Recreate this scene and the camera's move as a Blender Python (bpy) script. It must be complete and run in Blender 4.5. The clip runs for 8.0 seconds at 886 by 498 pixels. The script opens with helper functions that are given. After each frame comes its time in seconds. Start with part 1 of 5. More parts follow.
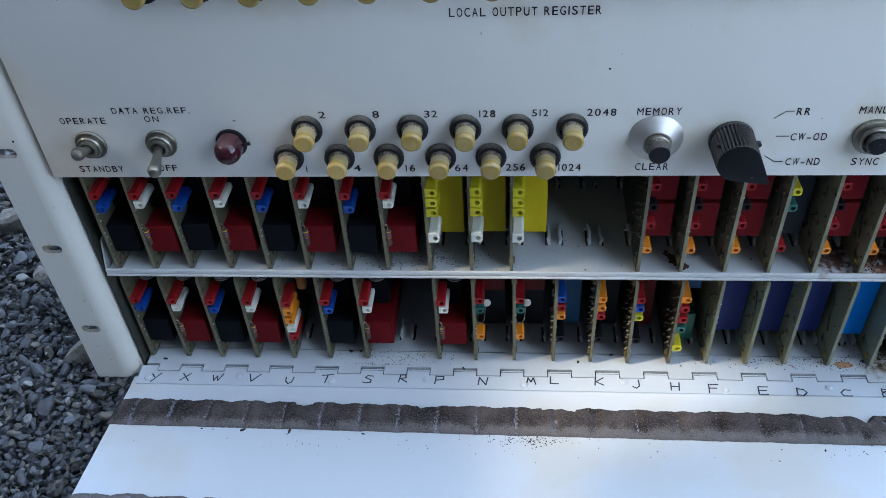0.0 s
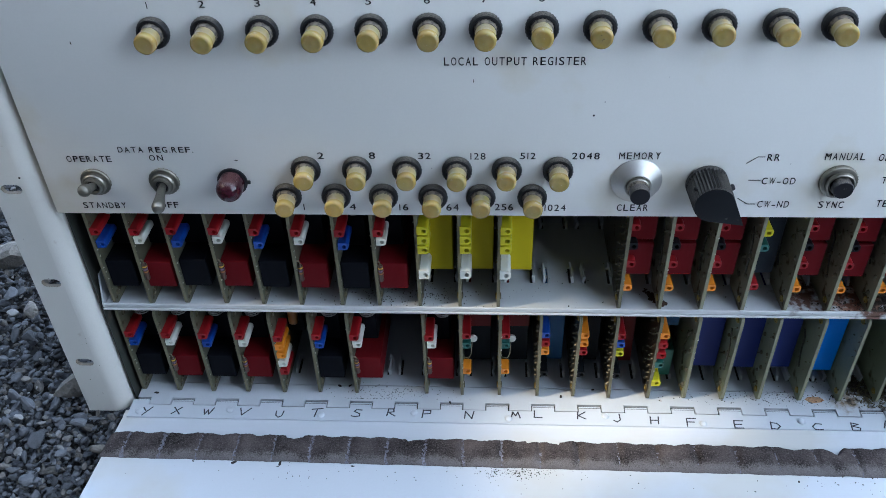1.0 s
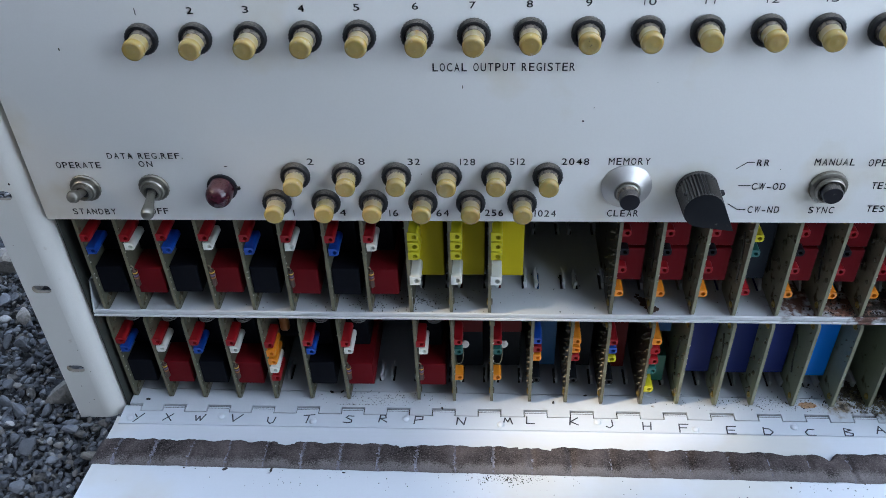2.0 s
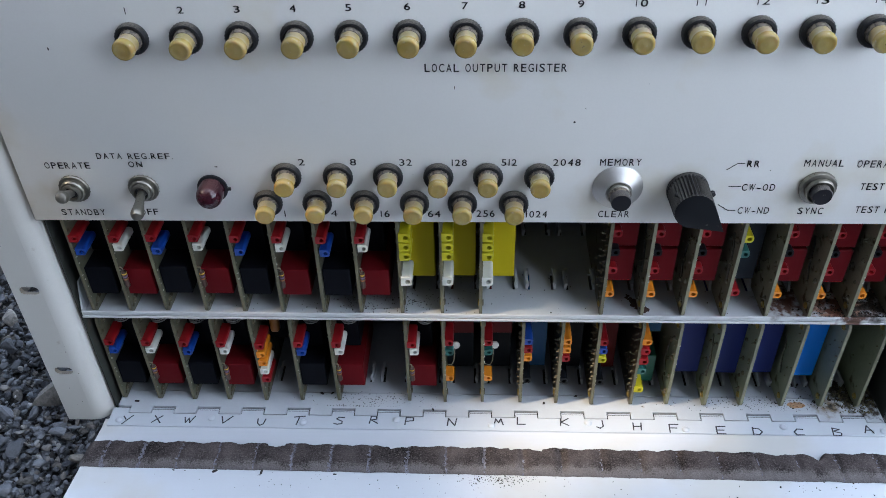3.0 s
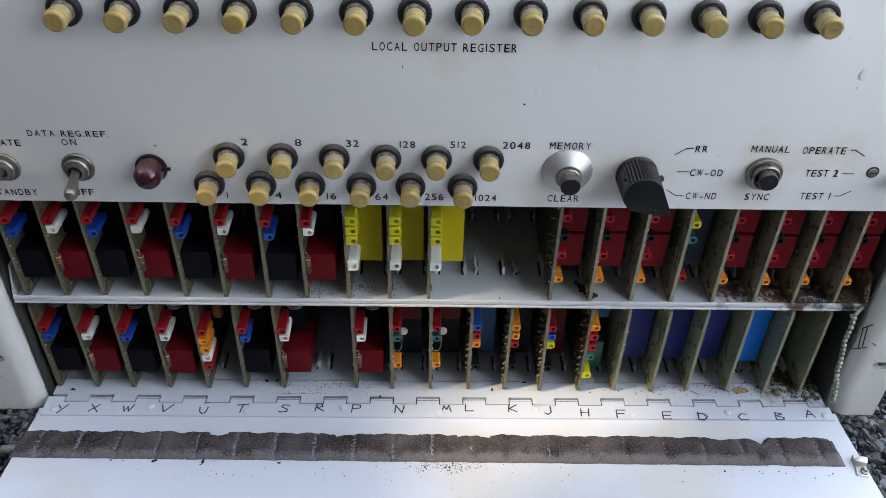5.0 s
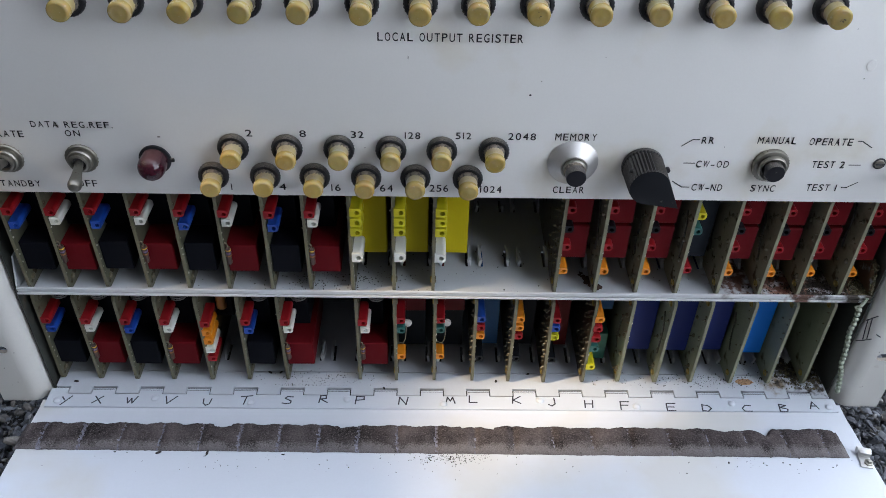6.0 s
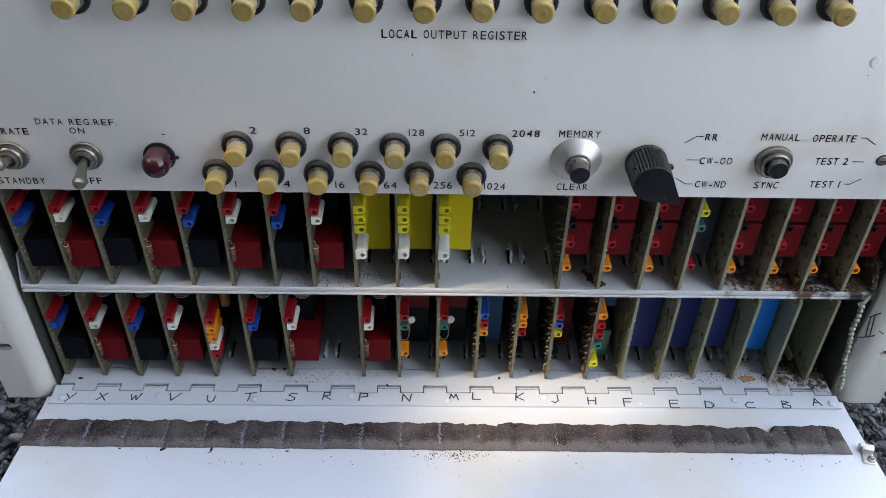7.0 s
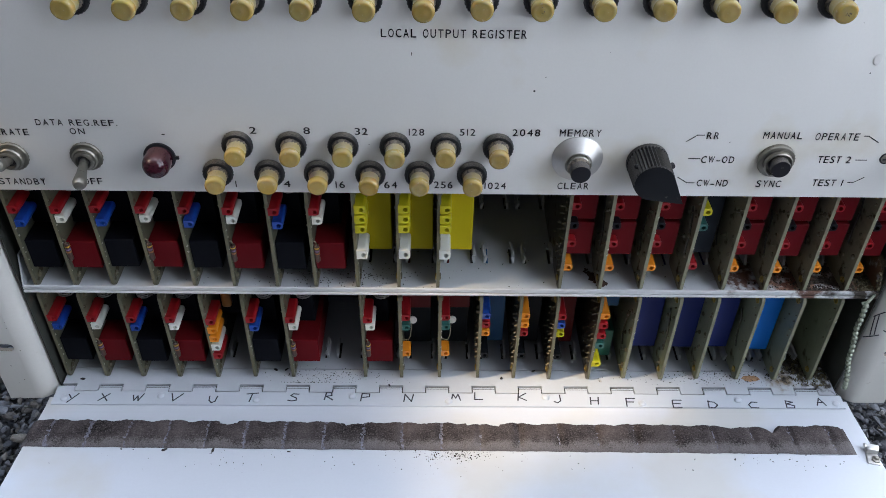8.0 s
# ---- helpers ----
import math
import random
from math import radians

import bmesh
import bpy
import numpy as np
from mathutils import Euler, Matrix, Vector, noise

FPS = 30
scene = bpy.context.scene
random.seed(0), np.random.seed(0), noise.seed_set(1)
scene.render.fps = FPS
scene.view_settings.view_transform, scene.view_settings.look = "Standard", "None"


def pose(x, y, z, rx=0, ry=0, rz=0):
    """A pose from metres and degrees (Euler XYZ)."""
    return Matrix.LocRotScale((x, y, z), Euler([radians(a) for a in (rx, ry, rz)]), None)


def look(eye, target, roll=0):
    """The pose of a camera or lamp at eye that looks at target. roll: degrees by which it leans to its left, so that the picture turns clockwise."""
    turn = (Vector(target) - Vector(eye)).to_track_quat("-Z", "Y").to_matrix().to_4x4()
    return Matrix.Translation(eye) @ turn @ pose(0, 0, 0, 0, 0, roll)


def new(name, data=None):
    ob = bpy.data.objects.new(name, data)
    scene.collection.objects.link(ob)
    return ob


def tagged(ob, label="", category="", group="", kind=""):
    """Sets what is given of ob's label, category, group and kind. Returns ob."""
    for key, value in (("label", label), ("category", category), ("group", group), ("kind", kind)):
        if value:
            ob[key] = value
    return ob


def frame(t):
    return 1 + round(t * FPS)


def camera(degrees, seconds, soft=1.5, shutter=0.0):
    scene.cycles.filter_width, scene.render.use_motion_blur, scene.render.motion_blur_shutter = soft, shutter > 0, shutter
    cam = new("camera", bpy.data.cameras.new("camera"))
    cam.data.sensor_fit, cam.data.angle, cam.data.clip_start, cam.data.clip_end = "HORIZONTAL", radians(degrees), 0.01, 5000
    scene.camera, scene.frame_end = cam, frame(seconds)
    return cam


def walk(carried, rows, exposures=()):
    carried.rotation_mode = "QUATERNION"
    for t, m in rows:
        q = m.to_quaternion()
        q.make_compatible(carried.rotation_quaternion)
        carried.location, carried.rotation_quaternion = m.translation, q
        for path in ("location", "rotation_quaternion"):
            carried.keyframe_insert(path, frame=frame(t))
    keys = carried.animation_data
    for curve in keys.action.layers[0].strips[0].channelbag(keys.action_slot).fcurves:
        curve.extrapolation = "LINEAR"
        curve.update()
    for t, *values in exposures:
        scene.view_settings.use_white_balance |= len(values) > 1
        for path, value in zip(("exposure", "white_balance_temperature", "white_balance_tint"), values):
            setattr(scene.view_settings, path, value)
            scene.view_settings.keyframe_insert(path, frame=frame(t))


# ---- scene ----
cam = camera(55.58, 8.0, 0.7)
PATH = [
    (0, (-0.00693, -0.29335, 0.36473), (-0.04787, 0.07034, 0.03891), -4.016),
    (0.5, (-0.01006, -0.30375, 0.37096), (-0.04231, 0.07187, 0.05797), -2.951),
    (1, (-0.01321, -0.30869, 0.37305), (-0.03944, 0.07254, 0.06633), -2.002),
    (1.5, (-0.00819, -0.30777, 0.37303), (-0.03654, 0.07465, 0.06798), -2.255),
    (3, (-0.01098, -0.30783, 0.37258), (-0.02947, 0.07600, 0.06855), -1.369),
    (3.5, (-0.01044, -0.30649, 0.37208), (-0.02406, 0.08494, 0.06128), -0.747),
    (3.7, (-0.00930, -0.30516, 0.36913), (-0.01516, 0.08522, 0.05686), 0.070),
    (4, (-0.00829, -0.30398, 0.36652), (-0.00727, 0.08546, 0.05294), 0.795),
    (4.5, (-0.00841, -0.30495, 0.36707), (0.00098, 0.08294, 0.05170), 1.587),
    (4.7, (-0.00880, -0.30475, 0.36690), (0.00140, 0.08370, 0.05262), 1.600),
    (6, (-0.01218, -0.30325, 0.36592), (-0.00134, 0.08155, 0.04684), 1.674),
    (6.5, (-0.01214, -0.30427, 0.36581), (-0.00211, 0.08062, 0.04681), 1.502),
    (7, (-0.01346, -0.30400, 0.36601), (-0.00317, 0.07998, 0.04592), 1.586),
    (7.5, (-0.01255, -0.30274, 0.36483), (-0.00419, 0.08143, 0.04493), 1.375),
    (8, (-0.01112, -0.30340, 0.36518), (-0.00435, 0.08075, 0.04520), 1.120),
]
EXPOSURES = ((0.0, 1.05, 5200, 6), (0.5, 1.16, 5240, 6), (1.5, 1.20, 5390, 8), (3.0, 1.23, 5640, 10), (4.5, 1.20, 5930, 12), (7.0, 1.18, 5970, 12), (8.0, 1.17, 5950, 12))
walk(cam, [(t, look(eye, target, roll)) for t, eye, target, roll in PATH], EXPOSURES)

# ---------------------------------------------------------------- light
SUN_TRAVEL = Vector((1.03, 0.33, -1.0)).normalized()
world = bpy.data.worlds.new("sky")
scene.world = world
world.use_nodes = True
wn, wl = world.node_tree.nodes, world.node_tree.links
wn.clear()
w_out, w_bg = wn.new("ShaderNodeOutputWorld"), wn.new("ShaderNodeBackground")
sky = wn.new("ShaderNodeTexSky")
sky.sky_type, sky.sun_disc = "NISHITA", False
sky.sun_elevation = math.asin(-SUN_TRAVEL.z)
sky.sun_rotation = math.atan2(-SUN_TRAVEL.x, -SUN_TRAVEL.y) % (2 * math.pi)
w_tc, w_no, w_rp, w_mx = wn.new("ShaderNodeTexCoord"), wn.new("ShaderNodeTexNoise"), wn.new("ShaderNodeValToRGB"), wn.new("ShaderNodeMix")
w_no.inputs["Scale"].default_value, w_no.inputs["Detail"].default_value = 3.4, 6.0
w_rp.color_ramp.elements[0].position, w_rp.color_ramp.elements[1].position = 0.5, 0.72
w_mx.data_type = "RGBA"
w_mx.inputs["B"].default_value = (19.0, 19.4, 20.2, 1)
w_dot, w_add = wn.new("ShaderNodeVectorMath"), wn.new("ShaderNodeMath")
w_dot.operation, w_add.operation = "DOT_PRODUCT", "MULTIPLY_ADD"
w_dot.inputs[1].default_value = (0.95, -0.10, 0.33)
w_add.inputs[1].default_value = 0.205
wl.new(w_tc.outputs["Generated"], w_dot.inputs[0])
wl.new(w_dot.outputs["Value"], w_add.inputs[0])
wl.new(w_no.outputs["Fac"], w_add.inputs[2])
wl.new(w_tc.outputs["Generated"], w_no.inputs["Vector"])
wl.new(w_add.outputs["Value"], w_rp.inputs["Fac"])
wl.new(w_rp.outputs["Color"], w_mx.inputs["Factor"])
wl.new(sky.outputs["Color"], w_mx.inputs["A"])
wl.new(w_mx.outputs["Result"], w_bg.inputs["Color"])
w_bg.inputs["Strength"].default_value = 0.15
wl.new(w_bg.outputs["Background"], w_out.inputs["Surface"])

sun_data = bpy.data.lights.new("sun", "SUN")
sun_data.energy, sun_data.angle, sun_data.color = 2.7, radians(0.53), (1.0, 0.76, 0.48)
sun = new("sun", sun_data)
sun.matrix_world = look((0, 0, 5), Vector((0, 0, 5)) + SUN_TRAVEL)


# ---------------------------------------------------------------- materials
def surf(name, base, rough=0.5, metal=0.0, var=0.10, fine=900.0, coarse=35.0, bump=0.0, bump_scale=1500.0,
         dust=None, dust_amount=0.0, dust_scale=160.0, coat=0.0, sss=0.0, island=0.0, rvar=0.12, spots=(), spec=0.5, settled=None, settled_from=0.35, band=None, clear=0.0):
    """A painted, moulded or worn surface: colour drift at two scales, grain, dust with its own outline, round stains."""
    m = bpy.data.materials.new(name)
    m.use_nodes = True
    n, l = m.node_tree.nodes, m.node_tree.links
    b = n["Principled BSDF"]
    tc = n.new("ShaderNodeTexCoord")

    def noise_at(scale, detail=4.0):
        t = n.new("ShaderNodeTexNoise")
        t.inputs["Scale"].default_value, t.inputs["Detail"].default_value = scale, detail
        l.new(tc.outputs["Object"], t.inputs["Vector"])
        return t.outputs["Fac"]

    def math_node(op, a, c, clamp=False):
        t = n.new("ShaderNodeMath")
        t.operation, t.use_clamp = op, clamp
        for k, v in enumerate((a, c)):
            if isinstance(v, (int, float)):
                t.inputs[k].default_value = v
            else:
                l.new(v, t.inputs[k])
        return t.outputs[0]

    def mix(fac, a, c, blend="MIX"):
        t = n.new("ShaderNodeMix")
        t.data_type, t.blend_type = "RGBA", blend
        for k, v in (("Factor", fac), ("A", a), ("B", c)):
            if isinstance(v, (int, float)):
                t.inputs[k].default_value = v
            elif isinstance(v, tuple):
                t.inputs[k].default_value = (*v[:3], 1)
            else:
                l.new(v, t.inputs[k])
        return t.outputs["Result"]

    drift = math_node("ADD", math_node("MULTIPLY", math_node("SUBTRACT", noise_at(coarse), 0.5), 2.2 * var),
                      math_node("MULTIPLY", math_node("SUBTRACT", noise_at(fine, 2.0), 0.5), 1.2 * var))
    if island:
        geo = n.new("ShaderNodeNewGeometry")
        drift = math_node("ADD", drift, math_node("MULTIPLY", math_node("SUBTRACT", geo.outputs["Random Per Island"], 0.5), island))
    hsv = n.new("ShaderNodeHueSaturation")
    hsv.inputs["Color"].default_value = (*base, 1)
    l.new(math_node("ADD", drift, 1.0), hsv.inputs["Value"])
    colour = hsv.outputs["Color"]
    rough_out = math_node("ADD", rough, math_node("MULTIPLY", math_node("SUBTRACT", noise_at(coarse * 2.5), 0.5), rvar), True)
    if dust:
        mask = math_node("MULTIPLY", math_node("SUBTRACT", noise_at(dust_scale, 7.0), 1.0 - dust_amount), 9.0, True)
        colour = mix(mask, colour, dust)
        rough_out = math_node("MAXIMUM", rough_out, math_node("MULTIPLY", mask, 0.9))
    if band:
        edge_y, width, tint = band
        where = n.new("ShaderNodeSeparateXYZ")
        l.new(tc.outputs["Object"], where.inputs[0])
        ragged = math_node("ADD", math_node("MULTIPLY", noise_at(120.0, 5.0), 0.010), math_node("MULTIPLY", noise_at(1500.0, 3.0), 0.012))
        mask = math_node("DIVIDE", math_node("SUBTRACT", math_node("ADD", ragged, edge_y - 0.011), where.outputs["Y"]), width, True)
        colour = mix(mask, colour, mix(noise_at(1700.0, 3.0), (0.05, 0.045, 0.045), tint))
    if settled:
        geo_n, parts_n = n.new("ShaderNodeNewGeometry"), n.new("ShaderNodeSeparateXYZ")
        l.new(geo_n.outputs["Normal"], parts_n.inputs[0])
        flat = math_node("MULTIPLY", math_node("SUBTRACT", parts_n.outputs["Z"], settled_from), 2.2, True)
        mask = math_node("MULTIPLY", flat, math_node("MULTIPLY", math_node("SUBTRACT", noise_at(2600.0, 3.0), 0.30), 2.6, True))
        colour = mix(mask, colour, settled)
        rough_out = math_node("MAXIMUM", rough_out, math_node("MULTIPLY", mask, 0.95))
    for centre, radius, tint, ragged in spots:
        pos = n.new("ShaderNodeVectorMath")
        pos.operation = "DISTANCE"
        l.new(tc.outputs["Object"], pos.inputs[0])
        pos.inputs[1].default_value = centre
        edge = math_node("SUBTRACT", math_node("ADD", radius, math_node("MULTIPLY", math_node("SUBTRACT", noise_at(220.0, 7.0), 0.5), ragged)), pos.outputs["Value"])
        mask = math_node("MULTIPLY", math_node("MULTIPLY", edge, 160.0, True), math_node("MULTIPLY", math_node("SUBTRACT", noise_at(170.0, 6.0), 0.33), 6.5, True))
        colour = mix(mask, colour, tint)
        rough_out = math_node("MAXIMUM", rough_out, math_node("MULTIPLY", mask, 0.85))
    l.new(colour, b.inputs["Base Color"])
    l.new(rough_out, b.inputs["Roughness"])
    b.inputs["Metallic"].default_value = metal
    b.inputs["Specular IOR Level"].default_value = spec
    b.inputs["Coat Weight"].default_value = coat
    b.inputs["Coat Roughness"].default_value = 0.12
    b.inputs["Transmission Weight"].default_value = clear
    if sss:
        b.inputs["Subsurface Weight"].default_value = sss
        b.inputs["Subsurface Radius"].default_value = (0.9, 0.6, 0.2)
        b.inputs["Subsurface Scale"].default_value = 0.003
    if bump:
        bp = n.new("ShaderNodeBump")
        bp.inputs["Strength"].default_value, bp.inputs["Distance"].default_value = min(1.0, bump), 0.0006
        l.new(noise_at(bump_scale, 4.0), bp.inputs["Height"])
        l.new(bp.outputs["Normal"], b.inputs["Normal"])
    return m


RUST, SOIL = (0.11, 0.038, 0.020), (0.035, 0.028, 0.02)
M_PANEL = surf("panel_paint", (0.705, 0.705, 0.675), 0.40, var=0.035, coarse=14, bump=0.05, bump_scale=2600, dust=(0.64, 0.61, 0.515), dust_amount=0.43, dust_scale=16)
M_EAR = surf("cream_paint", (0.55, 0.545, 0.505), 0.38, var=0.04, coarse=22, bump=0.06, bump_scale=1800, dust=(0.33, 0.29, 0.23), dust_amount=0.33, dust_scale=120)
M_SHELF = surf("shelf_paint", (0.44, 0.465, 0.48), 0.42, var=0.06, dust=(0.27, 0.25, 0.20), dust_amount=0.28, dust_scale=140,
               spots=(((0.182, 0.032, 0.0805), 0.036, (0.27, 0.155, 0.105), 0.05), ((0.176, 0.030, 0.0800), 0.024, RUST, 0.05), ((0.200, 0.013, 0.0805), 0.024, SOIL, 0.05), ((0.2134, 0.014, 0.0900), 0.026, (0.075, 0.045, 0.026), 0.02), ((0.2134, 0.010, 0.0880), 0.018, (0.11, 0.06, 0.03), 0.02), ((0.150, 0.020, 0.0805), 0.016, (0.10, 0.05, 0.035), 0.04)))
M_LIP = surf("lip_paint", (0.47, 0.485, 0.49), 0.42, var=0.06, dust=(0.075, 0.05, 0.035), dust_amount=0.30, dust_scale=330,
             spots=(((0.2100, 0.006, 0.0812), 0.014, SOIL, 0.02), ((0.178, 0.006, 0.0822), 0.010, (0.09, 0.045, 0.03), 0.03), ((0.190, 0.006, 0.0822), 0.006, SOIL, 0.02), ((0.140, 0.006, 0.0822), 0.004, (0.09, 0.05, 0.03), 0.012)))
M_FLOOR = surf("floor_paint", (0.41, 0.437, 0.465), 0.4, var=0.06, dust=(0.28, 0.25, 0.2), dust_amount=0.30, dust_scale=140,
               spots=(((0.186, 0.013, 0.009), 0.010, (0.20, 0.16, 0.11), 0.02), ((0.205, 0.024, 0.007), 0.020, SOIL, 0.04)))
# The dust colour here only mottles the door in broad, slightly warmer patches.
M_DOOR = surf("door_paint", (0.485, 0.51, 0.545), 0.42, var=0.04, coarse=12, rvar=0.12, spec=0.28, dust=(0.475, 0.475, 0.455), dust_amount=0.46, dust_scale=11)
M_LEAF = surf("hinge_paint", (0.455, 0.487, 0.525), 0.35, var=0.03, dust=(0.35, 0.32, 0.28), dust_amount=0.27, dust_scale=120)
M_INK = surf("black_ink", (0.012, 0.012, 0.013), 0.5, var=0.2)
M_PEN = surf("marker_ink", (0.02, 0.02, 0.03), 0.45, var=0.35, fine=2500)
# Shade inside holes and gaps, given as a dark colour.
M_DARK = surf("recess_shade", (0.03, 0.03, 0.032), 0.7)
# Near black: the deep shade at the case's back, put into the colour.
M_BACK = surf("shade_black_back", (0.016, 0.017, 0.018), 0.55, var=0.2)
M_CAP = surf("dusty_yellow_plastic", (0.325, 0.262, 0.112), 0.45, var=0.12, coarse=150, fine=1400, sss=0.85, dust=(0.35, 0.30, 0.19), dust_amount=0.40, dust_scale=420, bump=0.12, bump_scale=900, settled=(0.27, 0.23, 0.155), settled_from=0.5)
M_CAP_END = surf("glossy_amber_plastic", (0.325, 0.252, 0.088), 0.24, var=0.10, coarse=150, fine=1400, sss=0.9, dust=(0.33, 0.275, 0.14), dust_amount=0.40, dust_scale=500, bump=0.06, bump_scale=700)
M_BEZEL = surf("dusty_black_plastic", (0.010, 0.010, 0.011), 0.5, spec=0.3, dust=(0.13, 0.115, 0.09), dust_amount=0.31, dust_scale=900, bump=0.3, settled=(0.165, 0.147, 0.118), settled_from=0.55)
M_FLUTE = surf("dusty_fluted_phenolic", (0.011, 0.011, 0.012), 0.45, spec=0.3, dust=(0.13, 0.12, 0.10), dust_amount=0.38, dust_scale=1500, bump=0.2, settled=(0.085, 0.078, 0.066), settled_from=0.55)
M_KNOB = surf("black_phenolic", (0.006, 0.007, 0.009), 0.38, spec=0.35, dust=(0.10, 0.09, 0.08), dust_amount=0.29, dust_scale=380, bump=0.08)
M_BUTTON = surf("black_button", (0.010, 0.010, 0.013), 0.30, dust=(0.17, 0.155, 0.13), dust_amount=0.31, dust_scale=420, settled=(0.13, 0.115, 0.095), settled_from=0.4)
M_NICKEL = surf("dull_nickel", (0.25, 0.24, 0.205), 0.44, 1.0, var=0.15, dust=(0.13, 0.11, 0.08), dust_amount=0.36, dust_scale=420)
M_CHROME = surf("satin_aluminium", (0.50, 0.495, 0.475), 0.52, 1.0, var=0.08, dust=(0.25, 0.23, 0.2), dust_amount=0.31, dust_scale=420)
M_REDLENS = surf("dusty_red_lens", (0.026, 0.004, 0.009), 0.14, spec=0.45, var=0.5, coarse=300, dust=(0.085, 0.028, 0.028), dust_amount=0.30, dust_scale=900, settled=(0.105, 0.046, 0.042), settled_from=0.50)
M_PALEBOARD = surf("pale_fibreglass", (0.185, 0.205, 0.135), 0.40, var=0.22, coarse=60, dust=(0.07, 0.06, 0.035), dust_amount=0.40, dust_scale=90)
# Lit copy of the olive board, colour raised for the upper right-hand cards.
M_LITBOARD = surf("lit_olive_fibreglass", (0.19, 0.178, 0.118), 0.42, var=0.3, coarse=60, dust=(0.06, 0.042, 0.022), dust_amount=0.44, dust_scale=120)
# Shaded copy of the olive board, colour lowered for the left-hand cards.
M_BOARD = surf("shaded_olive_fibreglass", (0.074, 0.074, 0.047), 0.42, var=0.28, coarse=60, dust=(0.045, 0.036, 0.02), dust_amount=0.44, dust_scale=110)
M_DENSEBOARD = surf("dark_dense_board", (0.030, 0.025, 0.016), 0.32, var=0.5, coarse=90, dust=(0.07, 0.05, 0.025), dust_amount=0.42, dust_scale=120)
M_CUT = surf("cut_board_edge", (0.118, 0.112, 0.068), 0.6, var=0.3, coarse=120, dust=(0.07, 0.06, 0.04), dust_amount=0.40, dust_scale=300)
M_CUT_PALE = surf("pale_cut_edge", (0.185, 0.182, 0.118), 0.6, var=0.25, coarse=120, dust=(0.12, 0.11, 0.07), dust_amount=0.38, dust_scale=300)
M_SOLDER = surf("solder", (0.15, 0.132, 0.085), 0.55, 0.25, var=0.6, coarse=300)
M_TIN = surf("bright_tin", (0.42, 0.41, 0.36), 0.36, 0.6, var=0.4, coarse=300)
M_BRASS = surf("tarnished_brass", (0.40, 0.30, 0.10), 0.38, 1.0, var=0.3)
M_TRACE = surf("dark_wire", (0.03, 0.028, 0.02), 0.5)
M_FOAM = surf("grey_brown_foam", (0.050, 0.042, 0.041), 0.97, var=1.5, fine=1150, coarse=60, bump=1.0, bump_scale=1000, dust=(0.104, 0.090, 0.086), dust_amount=0.45, dust_scale=1300, spec=0.1, band=(-0.0345, 0.0035, (0.19, 0.175, 0.17)))
M_FRAY = surf("frayed_foam", (0.145, 0.143, 0.170), 0.97, var=0.8, fine=1500, coarse=300, bump=1.0, bump_scale=1100, dust=(0.09, 0.08, 0.08), dust_amount=0.48, dust_scale=900, spec=0.1)
M_STONE = surf("grey_gravel", (0.076, 0.081, 0.090), 0.75, var=0.35, fine=900, coarse=150, bump=0.4, bump_scale=900, island=0.9)
M_STONE_BROWN = surf("brown_gravel", (0.088, 0.083, 0.076), 0.8, var=0.5, fine=1100, coarse=200, bump=0.6, bump_scale=900, island=0.7)
M_STONE_DARK = surf("dark_gravel", (0.042, 0.045, 0.052), 0.7, var=0.5, fine=1100, coarse=200, bump=0.6, bump_scale=900, island=0.7)
M_STONE_LIGHT = surf("light_gravel", (0.17, 0.17, 0.165), 0.8, var=0.5, fine=1100, coarse=200, bump=0.6, bump_scale=900, island=0.6)
M_PALE = surf("pale_stone", (0.175, 0.165, 0.145), 0.85, var=0.6, fine=900, coarse=160, bump=1.0, bump_scale=420, dust=(0.12, 0.115, 0.105), dust_amount=0.47, dust_scale=260)
M_GROUND = surf("dark_grit", (0.022, 0.021, 0.02), 0.9, var=0.6, fine=500, coarse=140, bump=1.0, bump_scale=260)
M_CRUMB = surf("dirt", (0.03, 0.024, 0.018), 0.9, island=0.9)
M_VERDIGRIS = surf("corroded_beads", (0.25, 0.275, 0.21), 0.45, 0.35, var=0.3, dust=(0.09, 0.13, 0.085), dust_amount=0.46, dust_scale=700)
M_BARK = surf("bark", (0.10, 0.075, 0.055), 0.9, var=0.4, coarse=6, fine=60, bump=1.0, bump_scale=40)
M_LEAVES = surf("green_leaves", (0.06, 0.11, 0.03), 0.5, island=0.7, coarse=2, fine=40)
M_MOSS = surf("dry_moss", (0.080, 0.070, 0.036), 0.95, island=0.8)
M_RESISTOR = surf("brown_resistor", (0.045, 0.023, 0.016), 0.35)
M_BAND_Y = surf("yellow_band", (0.55, 0.36, 0.03), 0.4)
M_BAND_O = surf("orange_band", (0.26, 0.11, 0.03), 0.4)
M_BAND_V = surf("violet_band", (0.13, 0.09, 0.20), 0.4)
M_WHITE = surf("white_ceramic", (0.46, 0.45, 0.42), 0.4)
M_COPPER = surf("coil_wire", (0.22, 0.215, 0.20), 0.4, 0.7)
JACK = {
    "red": surf("red_nylon", (0.232, 0.009, 0.012), 0.38, spec=0.25, var=0.08),
    "blue": surf("blue_nylon", (0.012, 0.050, 0.28), 0.36, var=0.08),
    "white": surf("white_nylon", (0.60, 0.61, 0.56), 0.36, var=0.06),
    "yellow": surf("yellow_nylon", (0.47, 0.43, 0.010), 0.36, spec=0.3, var=0.08),
    "orange": surf("orange_nylon", (0.62, 0.21, 0.010), 0.36, var=0.08),
    "green": surf("green_nylon", (0.02, 0.095, 0.085), 0.36, var=0.08),
    "black": surf("black_nylon", (0.006, 0.007, 0.009), 0.45, spec=0.12, var=0.08),
}
